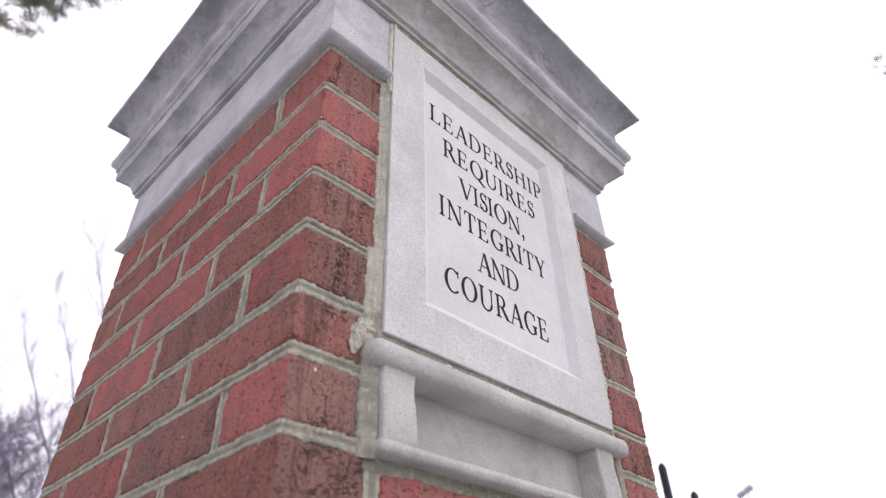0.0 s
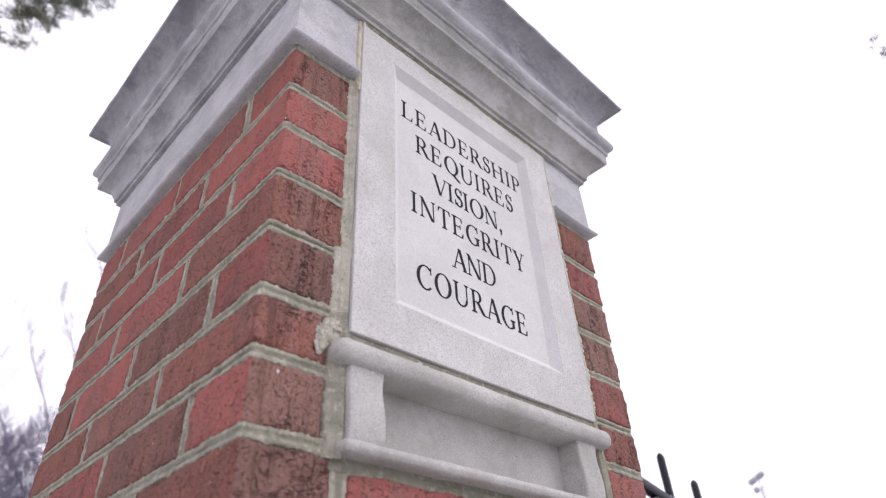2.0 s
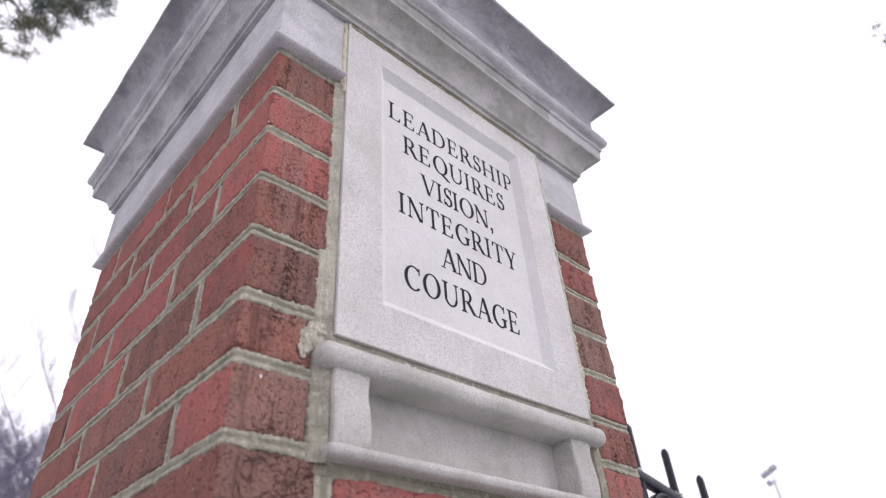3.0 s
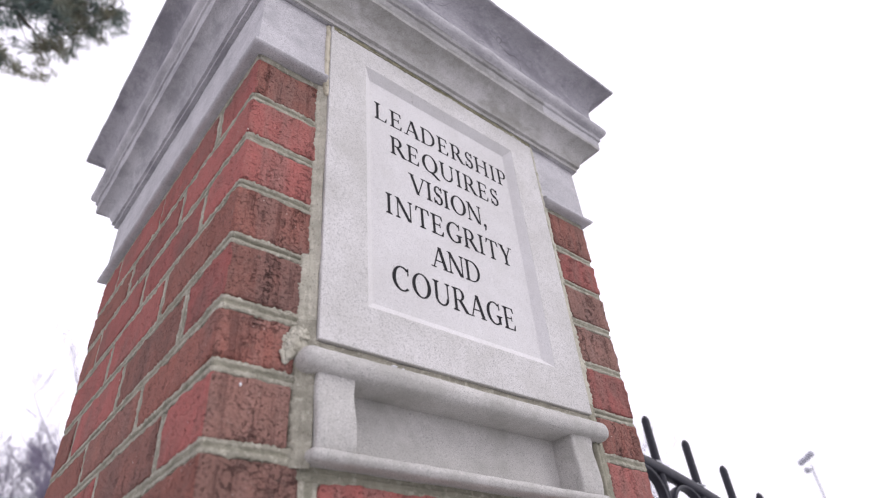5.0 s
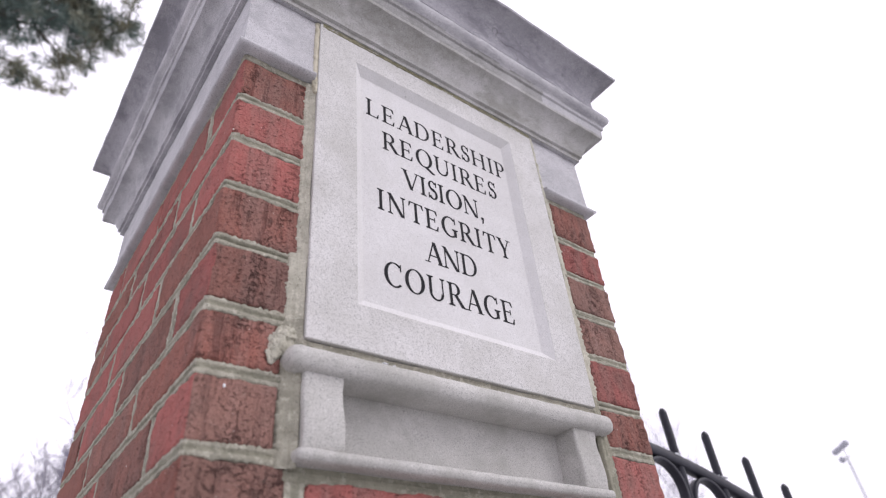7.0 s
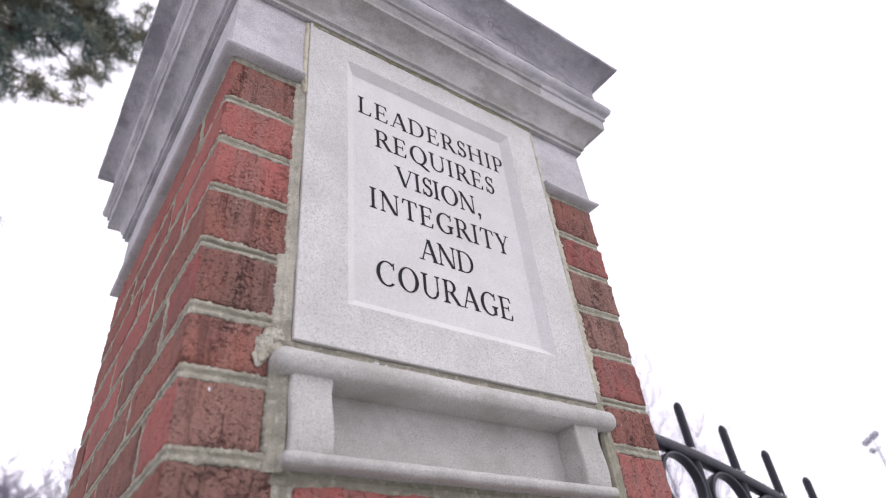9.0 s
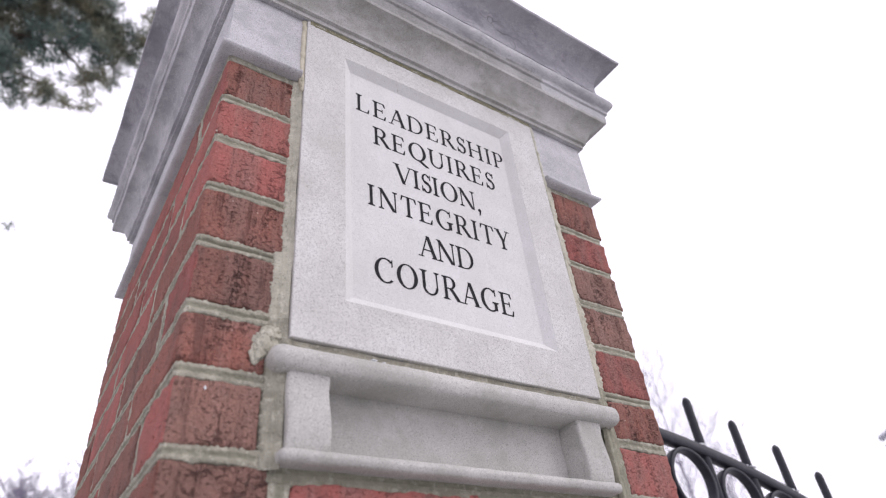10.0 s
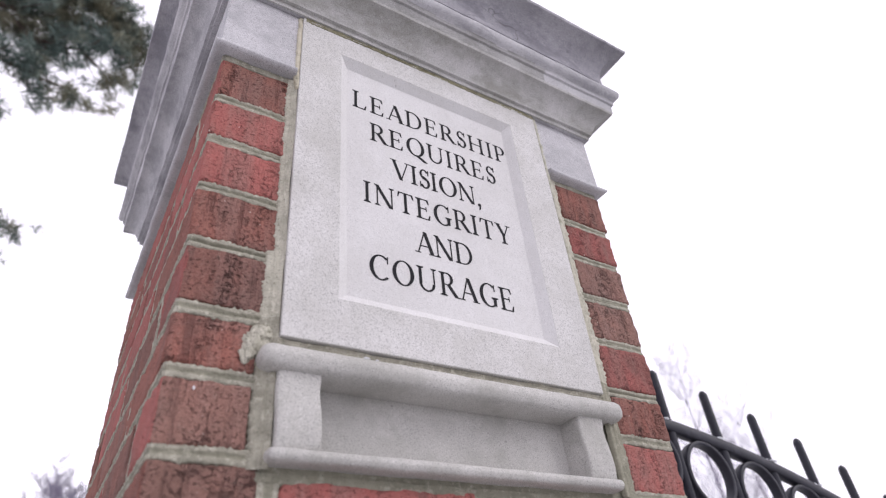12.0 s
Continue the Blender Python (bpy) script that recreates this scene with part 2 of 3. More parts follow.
# ---- mesh helpers ----
def part(name, geo, materials, parent=None, label="", smooth=True, slots=None, crisp=False):
    """Links (verts, faces) as one mesh object under a thing or part; meshes are given in world places."""
    verts, faces = geo
    mesh = bpy.data.meshes.new(name)
    mesh.from_pydata([tuple(v) for v in verts], [], faces)
    for mat in materials if isinstance(materials, (list, tuple)) else [materials]:
        mesh.materials.append(mat)
    mesh.polygons.foreach_set("use_smooth", [smooth] * len(mesh.polygons))
    if crisp:
        mesh.set_sharp_from_angle(angle=radians(42))
    if slots:
        for poly in mesh.polygons:
            poly.material_index = slots(poly)
    mesh.update()
    ob = new(name, mesh)
    if parent is not None:
        ob.parent = parent
        if parent.type == "EMPTY":
            ob.matrix_parent_inverse = Matrix.Translation(parent.location).inverted()
    if label:
        ob["label"] = label
    return ob


def thing(name, at, label, category, group="", kind=""):
    ob = new(name)
    ob.location = at
    ob.empty_display_size = 0.1
    return tagged(ob, label, category, group, kind)


def join(*geos):
    verts, faces = [], []
    for v, f in geos:
        base = len(verts)
        verts += list(v)
        faces += [tuple(i + base for i in face) for face in f]
    return verts, faces


def steps(a, b, r, cell):
    """Places from a to b, closer together in the rounded zone r at both ends."""
    inner = max(1, math.ceil((b - a - 2 * r) / cell))
    mid = [a + r + (b - a - 2 * r) * i / inner for i in range(inner + 1)]
    return [a, a + 0.35 * r, *mid, b - 0.35 * r, b]


def block(lo, hi, r, cell=0.03, rough=0.0, seed=0.0):
    """A box with rounded edges r and an uneven skin."""
    axes = [steps(lo[i], hi[i], r, cell) for i in range(3)]
    n = [len(a) - 1 for a in axes]
    index, verts, faces = {}, [], []

    def vert(i, j, k):
        key = (i, j, k)
        if key not in index:
            p = Vector((axes[0][i], axes[1][j], axes[2][k]))
            c = Vector([min(max(p[a], lo[a] + r), hi[a] - r) for a in range(3)])
            d = (p - c).normalized()
            q = c + d * r
            if rough:
                s = q * 1.0 + Vector((seed, seed * 0.7, -seed))
                edge = 1.0 if sum(abs(x) > 0.15 for x in d) > 1 else 0.45
                q = q + d * rough * (edge * noise.noise(s * 75) + 0.5 * noise.noise(s * 210) + 0.6 * noise.noise(s * 22) - 0.35)
            index[key] = len(verts)
            verts.append(q)
        return index[key]

    for a, b, c in ((0, 1, 2), (1, 2, 0), (2, 0, 1)):
        for end in (0, n[c]):
            for i in range(n[a]):
                for j in range(n[b]):
                    quad = []
                    for di, dj in ((0, 0), (1, 0), (1, 1), (0, 1)):
                        key = [0, 0, 0]
                        key[a], key[b], key[c] = i + di, j + dj, end
                        quad.append(vert(*key))
                    faces.append(tuple(quad if end else quad[::-1]))
    return verts, faces


def tube(path, radii, sides=8, cap=True):
    """A tapered tube along a line of places."""
    verts, faces = [], []
    count = len(path)
    for i, p in enumerate(path):
        p = Vector(p)
        d = (Vector(path[min(i + 1, count - 1)]) - Vector(path[max(i - 1, 0)])).normalized()
        u = d.cross(Vector((0.31, 0.17, 0.93)) if abs(d.z) < 0.9 else Vector((1, 0, 0))).normalized()
        w = d.cross(u)
        r = radii[i] if isinstance(radii, (list, tuple)) else radii
        for s in range(sides):
            a = 2 * math.pi * s / sides
            verts.append(p + (u * math.cos(a) + w * math.sin(a)) * r)
    for i in range(count - 1):
        for s in range(sides):
            t = (s + 1) % sides
            faces.append((i * sides + s, i * sides + t, (i + 1) * sides + t, (i + 1) * sides + s))
    if cap:
        faces.append(tuple(range(sides))[::-1])
        faces.append(tuple((count - 1) * sides + s for s in range(sides)))
    return verts, faces


W = 0.61
WX = 0.620
COURSE, BRICK_H = 0.0677, 0.0575
BEDS = {0: 1.397, 1: 1.4655, 2: 1.5275, 3: 1.600, 4: 1.6705, 5: 1.7395, 6: 1.807, 7: 1.8820}


def bed(k):
    """Height of the joint under course k."""
    return BEDS.get(k, 1.3965 + k * COURSE)


def sag(x):
    """The courses dip a little towards the gate side."""
    return -0.0068 * min(max((x - 0.1) / 0.42, 0), 1)



def mould(profile, left=None, right=None, cell=0.01, rough=0.0012):
    """Runs a closed (out, height) profile round the square pier; open on the front between left and right if given."""
    rows = len(profile)
    closed = left is None

    def corners(p):
        q = -p * (0.87 + 0.9 * min(max(p - 0.06, 0), 0.036)) if p > 0 else -p
        ring = [(q, -p), (q, W + p), (WX + p, W + p), (WX + p, -p)]
        return ring + [ring[0]] if closed else [(left, -p)] + ring + [(right, -p)]

    count = len(corners(0)) - 1
    stations = []
    for s in range(count):
        a, b = corners(0)[s], corners(0)[s + 1]
        n = max(1, round(math.dist(a, b) / cell))
        stations += [(s, i / n) for i in range(n)]
    if not closed:
        stations.append((count - 1, 1.0))
    verts, faces = [], []
    for s, f in stations:
        for p, z in profile:
            c = corners(p)
            a, b = c[s], c[s + 1]
            v = Vector((a[0] + (b[0] - a[0]) * f, a[1] + (b[1] - a[1]) * f, z))
            k = rough * (noise.noise(v * 30) + 0.6 * noise.noise(v * 90))
            verts.append(v + Vector((k, k, 0.6 * k)))
    total = len(stations)
    for i in range(total if closed else total - 1):
        j = (i + 1) % total
        for r in range(rows):
            q = (r + 1) % rows
            faces.append((i * rows + r, i * rows + q, j * rows + q, j * rows + r))
    if not closed:
        faces.append(tuple(range(rows))[::-1])
        faces.append(tuple((total - 1) * rows + r for r in range(rows)))
    return verts, faces


def arc(cx, cz, rx, rz, a0, a1, n=6):
    return [(cx + rx * math.cos(radians(a0 + (a1 - a0) * i / n)), cz + rz * math.sin(radians(a0 + (a1 - a0) * i / n))) for i in range(n + 1)]


# ---- ground ----
part("ground", ([(-900, -900, 0), (900, -900, 0), (900, 900, 0), (-900, 900, 0)], [(0, 1, 2, 3)]), GROUND)
tagged(bpy.data.objects["ground"], "winter lawn with a thin dusting of snow", "ground", kind="structure")

# ---- brick pier ----
pier = thing("gate_pier", (WX / 2, W / 2, 0), "square red brick gate pier with weathered limestone cap and inscribed panel", "gate pier")
CORE = 0.008
core = join(
    block((CORE, CORE, 0.0), (WX - CORE, W - CORE, 1.385), 0.003, 0.2),
    block((CORE, 0.055, 1.385), (WX - CORE, W - CORE, 2.05), 0.003, 0.2),
)
part("mortar_core", core, MORTAR, pier, "grey mortar filling behind the bricks")

# cap stone with a flaring cove under its lip, sloped on top
cap_profile = [(0.053, 2.150), (0.053, 2.163)] + arc(0.094, 2.163, 0.041, 0.054, 180, 97, 8) + [
    (0.0965, 2.2185), (0.098, 2.223), (0.096, 2.228), (0.06, 2.236), (-0.10, 2.275), (-0.3045, 2.315), (-0.3045, 2.15)]
part("cap_stone", mould(cap_profile), STONE_CAP, pier, "grey weathered limestone cap with fine cracks", crisp=True)
bed_profile = [(0.010, 2.014), (0.013, 2.014), (0.013, 2.022), (0.018, 2.023), (0.019, 2.030)] + arc(0.052, 2.028, 0.030, 0.034, 165, 92, 6) + [
    (0.0525, 2.066), (0.0535, 2.084), (0.057, 2.086), (0.0575, 2.093)] + arc(0.054, 2.111, 0.0145, 0.017, -70, 78, 8) + [(0.054, 2.140), (0.050, 2.1495), (-0.15, 2.1495), (-0.15, 2.014)]


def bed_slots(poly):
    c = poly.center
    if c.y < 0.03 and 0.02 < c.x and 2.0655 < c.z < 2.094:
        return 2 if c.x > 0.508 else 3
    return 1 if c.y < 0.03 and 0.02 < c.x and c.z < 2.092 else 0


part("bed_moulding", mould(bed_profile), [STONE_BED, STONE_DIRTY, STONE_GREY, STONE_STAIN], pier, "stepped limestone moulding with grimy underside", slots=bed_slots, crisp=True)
neck_profile = [(-0.06, 1.8850), (0.004, 1.8850), (0.006, 1.8852)] + arc(0.0065, 1.8905, 0.0085, 0.0053, -75, 80, 7) + [
    (0.0070, 1.8965), (0.0056, 1.899), (0.0050, 1.91), (0.0050, 1.95), (0.0050, 2.0135), (-0.06, 2.0135)]
part("frieze", mould(neck_profile, 0.090, 0.512), STONE_GREY, pier, "plain limestone frieze with rounded neck moulding", crisp=True)

# inscribed panel
PX0, PX1, PZ0, PZ1, PY = 0.0945, 0.5035, 1.509, 2.0135, -0.010


def ring_stack(rings):
    """Joins rectangles (x0, x1, z0, z1, y), one after the other, and closes the last."""
    verts, faces = [], []
    for x0, x1, z0, z1, y in rings:
        verts += [(x0, y, z0), (x1, y, z0), (x1, y, z1), (x0, y, z1)]
    for i in range(len(rings) - 1):
        for s in range(4):
            t = (s + 1) % 4
            faces.append((4 * i + s, 4 * i + t, 4 * i + 4 + t, 4 * i + 4 + s))
    last = 4 * len(rings) - 4
    faces.append((last, last + 1, last + 2, last + 3))
    return verts, faces


def inset(x0, x1, z0, z1, d, y):
    return (x0 + d, x1 - d, z0 + d, z1 - d, y)


RX0, RX1, RZ0, RZ1, BEVEL, FIELD = 0.151, 0.447, 1.562, 1.966, 0.013, 0.0005
panel_geo = ring_stack([
    (PX0, PX1, PZ0, PZ1, 0.056), (PX0, PX1, PZ0, PZ1, PY + 0.0010), inset(PX0, PX1, PZ0, PZ1, 0.0003, PY + 0.0003), inset(PX0, PX1, PZ0, PZ1, 0.0010, PY),
    (RX0, RX1, RZ0, RZ1, PY), inset(RX0, RX1, RZ0, RZ1, 0.0008, PY + 0.0004), inset(RX0, RX1, RZ0, RZ1, BEVEL, FIELD - 0.0004), inset(RX0, RX1, RZ0, RZ1, BEVEL + 0.001, FIELD)])


def panel_slots(poly):
    return 1 if poly.center.y > PY + 0.0002 and RX0 < poly.center.x < RX1 and RZ0 < poly.center.z < RZ1 else 0


panel = part("inscription_panel", panel_geo, [STONE_CLEAN, STONE_FIELD], pier, "pale limestone panel with sunken field and dark lettering", smooth=False, slots=panel_slots)

# roman capitals, in units of the letter height
THICK, THIN, SERIF = 0.118, 0.042, 0.085


def rect(x0, y0, x1, y1):
    return [(x0, y0), (x1, y0), (x1, y1), (x0, y1)]


def stem(x, w=THICK, y0=0.0, y1=1.0, foot=True, top=True):
    out = [rect(x, y0, x + w, y1)]
    for wanted, y, s in ((foot, y0, 1), (top, y1, -1)):
        if wanted:
            out.append([(x - SERIF, y), (x + w + SERIF, y), (x + w + SERIF, y + 0.03 * s), (x + w, y + 0.085 * s), (x, y + 0.085 * s), (x - SERIF, y + 0.03 * s)])
    return out


def slope(x0, y0, x1, y1, w):
    return [(x0, y0), (x0 + w, y0), (x1 + w, y1), (x1, y1)]


def bowl(cx, cy, rx, ry, a0, a1, thick=THICK, thin=THIN, n=22):
    quads = []
    for i in range(n):
        a, b = (radians(a0 + (a1 - a0) * (i + k) / n) for k in (0, 1))
        quads.append([(cx + rx * math.cos(a), cy + ry * math.sin(a)), (cx + rx * math.cos(b), cy + ry * math.sin(b)),
                      (cx + (rx - thick) * math.cos(b), cy + (ry - thin) * math.sin(b)), (cx + (rx - thick) * math.cos(a), cy + (ry - thin) * math.sin(a))])
    return quads


def foot(x, w, y=0.0):
    s = 1 if y < 0.5 else -1
    return rect(x - w / 2, min(y, y + 0.035 * s), x + w / 2, max(y, y + 0.035 * s))


def arm(x0, x1, y, up):
    """A thin arm with a beaked end; up is how far the beak reaches."""
    low, high = (y, y + THIN) if up >= 0 else (y - THIN, y)
    tip = y + up
    return [rect(x0, low, x1, high), [(x1 - 0.09, y), (x1, y), (x1 + 0.035, tip), (x1 - 0.005, tip)]]


def glyph(ch):
    """Polygons and advance of one letter."""
    if ch == "L":
        return stem(0.1) + arm(0.1, 0.60, 0, 0.24), 0.70
    if ch == "E":
        return stem(0.1) + arm(0.1, 0.60, 0, 0.24) + arm(0.1, 0.57, 1, -0.22) + [rect(0.2, 0.49, 0.48, 0.535), rect(0.45, 0.40, 0.485, 0.62)], 0.70
    if ch == "A":
        return [slope(0.07, 0, 0.38, 1, 0.055), slope(0.62, 0, 0.34, 0.99, 0.15), rect(0.18, 0.31, 0.62, 0.355), foot(0.09, 0.24), foot(0.69, 0.28)], 0.80
    if ch == "D":
        return stem(0.1) + [rect(0.1, 0, 0.36, THIN), rect(0.1, 1 - THIN, 0.36, 1)] + bowl(0.36, 0.5, 0.44, 0.5, -90, 90), 0.86
    if ch == "R":
        return stem(0.1) + [rect(0.1, 1 - THIN, 0.34, 1), rect(0.1, 0.47, 0.36, 0.47 + THIN)] + bowl(0.34, 0.735, 0.26, 0.265, -90, 90) + [slope(0.62, 0, 0.30, 0.49, 0.15), foot(0.72, 0.2)], 0.78
    if ch == "P":
        return stem(0.1) + [rect(0.1, 1 - THIN, 0.34, 1), rect(0.2, 0.45, 0.34, 0.45 + THIN)] + bowl(0.34, 0.725, 0.27, 0.275, -90, 90), 0.66
    if ch == "S":
        return bowl(0.27, 0.755, 0.20, 0.255, 25, 250, 0.095, 0.055) + bowl(0.28, 0.265, 0.225, 0.275, 72, -155, 0.105, 0.055) + [
            [(0.115, 0.66), (0.18, 0.49), (0.44, 0.37), (0.37, 0.54)], rect(0.435, 0.72, 0.47, 0.98), rect(0.055, 0.02, 0.09, 0.30)], 0.54
    if ch == "H":
        return stem(0.1) + stem(0.66) + [rect(0.2, 0.49, 0.7, 0.535)], 0.93
    if ch == "I":
        return stem(0.1), 0.36
    if ch in "OQ":
        tail = [[(0.40, 0.03), (0.58, 0.05), (0.98, -0.22), (0.84, -0.24)]] if ch == "Q" else []
        return bowl(0.46, 0.5, 0.42, 0.52, 0, 360, 0.14, 0.04, 40) + tail, 0.92
    if ch == "U":
        return stem(0.1, y0=0.3, foot=False) + stem(0.68, 0.055, 0.3, foot=False) + bowl(0.4175, 0.32, 0.3175, 0.34, 180, 360, 0.10, 0.06), 0.86
    if ch == "V":
        return [slope(0.40, 0, 0.09, 1, 0.135), slope(0.44, 0, 0.76, 1, 0.05), foot(0.15, 0.28, 1), foot(0.78, 0.24, 1)], 0.88
    if ch == "N":
        return stem(0.12, 0.05, top=False) + stem(0.72, 0.05, foot=False) + [slope(0.62, 0, 0.05, 1, 0.15), foot(0.10, 0.16, 1)], 0.90
    if ch == "T":
        return stem(0.30, top=False) + arm(0.36, 0.68, 1, -0.24) + [rect(0.06, 1 - THIN, 0.38, 1), [(0.055, 1), (0.145, 1), (0.06, 0.76), (0.02, 0.76)]], 0.72
    if ch in "CG":
        spur = stem(0.64, y0=0.06, y1=0.42, foot=False) if ch == "G" else []
        return bowl(0.46, 0.5, 0.42, 0.52, 48, 312, 0.14, 0.05, 34) + [rect(0.705, 0.70, 0.74, 0.99)] + spur, 0.86 if ch == "G" else 0.80
    if ch == "Y":
        return stem(0.32, y1=0.46, top=False) + [slope(0.32, 0.42, 0.06, 1, 0.15), slope(0.39, 0.42, 0.64, 1, 0.055), foot(0.13, 0.28, 1), foot(0.66, 0.24, 1)], 0.74
    return bowl(0.12, 0.07, 0.08, 0.08, 0, 360, 0.079, 0.079, 14) + [[(0.12, 0.04), (0.2, 0.06), (0.14, -0.18), (0.07, -0.22)]], 0.26


CAP_H = 0.0335


def letter_mesh(ch, x, z, size):
    verts, faces = [], []
    for level, poly in enumerate(glyph(ch)[0]):
        y = FIELD - 0.0004 - 0.00001 * level
        base, n = len(verts), len(poly)
        verts += [(x + size * px, y, z + size * pz) for px, pz in poly]
        verts += [(x + size * px, FIELD + 0.001, z + size * pz) for px, pz in poly]
        faces.append(tuple(range(base, base + n)))
        faces += [(base + i, base + n + i, base + n + (i + 1) % n, base + (i + 1) % n) for i in range(n)]
    return verts, faces


LINES = (("LEADERSHIP", 0.173, 0.4315, 1.8797), ("REQUIRES", 0.198, 0.4030, 1.8255), ("VISION,", 0.2265, 0.3685, 1.7700),
         ("INTEGRITY", 0.187, 0.4095, 1.7152), ("AND", 0.256, 0.3395, 1.660), ("COURAGE", 0.192, 0.3945, 1.606))
for words, x0, x1, base_z in LINES:
    advances = [glyph(ch)[1] * CAP_H for ch in words]
    gap = (x1 - x0 - sum(advances) + 0.05 * CAP_H) / (len(words) - 1)
    x = x0 - 0.03 * CAP_H
    for ch, advance in zip(words, advances):
        part("letter", letter_mesh(ch, x, base_z, CAP_H), LETTER, panel, smooth=False)
        x += advance + gap

# sill and coffer under the panel
part("sill_moulding", block((0.076, -0.021, 1.4735), (0.5225, 0.055, 1.4985), 0.0112, 0.012, 0.0007, 3.1), STONE_SILL, pier, "rounded limestone sill moulding")
part("coffer_back", block((0.125, 0.021, 1.394), (0.470, 0.056, 1.478), 0.002, 0.02, 0.0004, 5.0), STONE_SILL, pier, "recessed limestone field")


def console(x0, x1, seed):
    v, f = block((x0, -0.012, 1.402), (x1, 0.055, 1.477), 0.0035, 0.006, 0.0006, seed)
    out = []
    for p in v:
        bulge = math.sin((p.z - 1.402) / 0.075 * 2 * math.pi)
        out.append(Vector((p.x + 0.0008 * bulge, p.y - (0.0012 * bulge if p.y < 0 else 0), p.z)))
    return out, f


for x0, x1, seed in ((0.0945, 0.1365, 1.0), (0.4495, 0.4895, 2.0)):
    part("side_block", console(x0, x1, seed), STONE_SILL, pier, "small limestone side block")
part("ledge_moulding", block((0.089, -0.018, 1.3915), (0.4945, 0.055, 1.4042), 0.0060, 0.012, 0.0008, 7.7), STONE_SILL, pier, "thin rounded limestone ledge")
def sealant(bx, by, z0, z1, r, seed):
    """A squeezed, uneven bead that thins out at its lower end."""
    n = 60
    path, radii = [], []
    for i in range(n + 1):
        z = z0 + (z1 - z0) * i / n
        s = Vector((seed, 0, z))
        path.append((bx + 0.0011 * noise.noise(s * 60), by + 0.0010 * noise.noise(s * 95), z))
        swell = 1 + 0.35 * noise.noise(s * 120) + 0.18 * noise.noise(s * 300)
        radii.append(r * swell * min(1.0, 0.3 + i / 7))
    return tube(path, radii, 10)


part("sealant_bead", join(sealant(0.0923, -0.0040, 1.864, 2.0125, 0.0040, 1.0), sealant(0.0931, -0.0062, 1.862, 1.884, 0.0026, 7.0)), CAULK, pier, "yellowed sealant bead beside the panel")
part("sealant_bead", join(sealant(0.5082, -0.0050, 1.70, 2.0125, 0.0042, 3.0), sealant(0.5070, -0.0060, 1.995, 2.012, 0.0034, 5.0)), CAULK_GREY, pier, "dirty grey sealant bead beside the panel")


# ---- mortar joints: flush bands with a scored line, lapping unevenly over the brick edges ----
def perimeter(a=None, b=None, cell=0.0017, r=0.004):
    """Places and outward directions round the pier, with softened corners."""
    if a is None:
        pts = [(0, 0), (0, W), (WX, W), (WX, 0), (0, 0)]
    else:
        pts = [(a, 0), (0, 0), (0, W), (WX, W), (WX, 0), (b, 0)]
    out = []
    for s in range(len(pts) - 1):
        p, q = Vector(pts[s]), Vector(pts[s + 1])
        d = (q - p).normalized()
        n = Vector((-d.y, d.x))
        length = (q - p).length
        fine = cell if abs(n.x + 1) < 0.1 or abs(n.y + 1) < 0.1 else cell * 6
        count = max(2, round(length / fine))
        for i in range(count + 1):
            f = min(max(i / count * length, r), length - r)
            out.append((p + d * f, n))
    return out


SECTION = ((-1.30, -0.006), (-1.12, -0.0012), (-0.95, -0.0004), (-0.55, -0.0006), (-0.26, -0.0012), (-0.10, -0.0026), (0.10, -0.0028), (0.26, -0.0014), (0.60, -0.0006), (0.95, -0.0003), (1.12, -0.0010), (1.30, -0.006))


def score_slot(poly):
    """The scored middle of a band takes the second material; bands are meshed row by row."""
    return 1 if poly.index % (len(SECTION) - 1) in (4, 5, 6, 7) else 0


def band(stations, half, ripple, scored=1.0, proud=-0.0008, seed=0.0, tilt=0.0, calm=1.0):
    """A mortar band along stations (place, outward, across); tilt lifts one side, calm steadies the upper edge."""
    verts, faces, rows = [], [], len(SECTION)
    for place, outward, across in stations:
        place = Vector(place)
        s = place + Vector((seed, 2 * seed, 0))
        sway = 0.0013 * noise.noise(s * 28)
        for k, (u, h) in enumerate(SECTION):
            e = noise.noise(s * 210 + Vector((k * 3.0, 0, 0)))
            wide = half * u * (1 + 0.22 * noise.noise(s * 14))
            if abs(u) > 0.9:
                shift = Vector((0, 5.0 * (u > 0), 9))
                rag = 0.6 * noise.noise(s * 60 + shift) + 0.7 * noise.noise(s * 190 + shift) + 0.75 * noise.noise(s * 420 + shift) + 0.4 * e
                wide += math.copysign(ripple * (calm if u > 0 else 1.0) * rag, u)
            cut = scored * max(0.0, 0.55 + 1.1 * noise.noise(s * 7))
            depth = h * (cut if -0.004 < h < -0.002 else 1.0) + proud + tilt * u + 0.0009 * e + 0.0009 * noise.noise(s * 45 + Vector((0, 0, k * 0.3)))
            verts.append(place + Vector(outward) * depth + Vector(across) * (wide + sway))
    for i in range(len(stations) - 1):
        for k in range(rows - 1):
            faces.append((i * rows + k, i * rows + k + 1, (i + 1) * rows + k + 1, (i + 1) * rows + k))
    return verts, faces


GAP_HALF = (COURSE - BRICK_H) / 2
for k in range(-20, 7):
    z = bed(k)
    around = perimeter(0.10, 0.502) if k >= 0 else perimeter()
    if k < -3:
        around = around[::9] + [around[-1]]
    stations = [((p.x, p.y, z + sag(p.x)), (n.x, n.y, 0), (0, 0, 1)) for p, n in around]
    part("bed_joint", band(stations, GAP_HALF, 0.0034, seed=k * 0.37), [MORTAR, MORTAR_SCORE], pier, slots=score_slot)


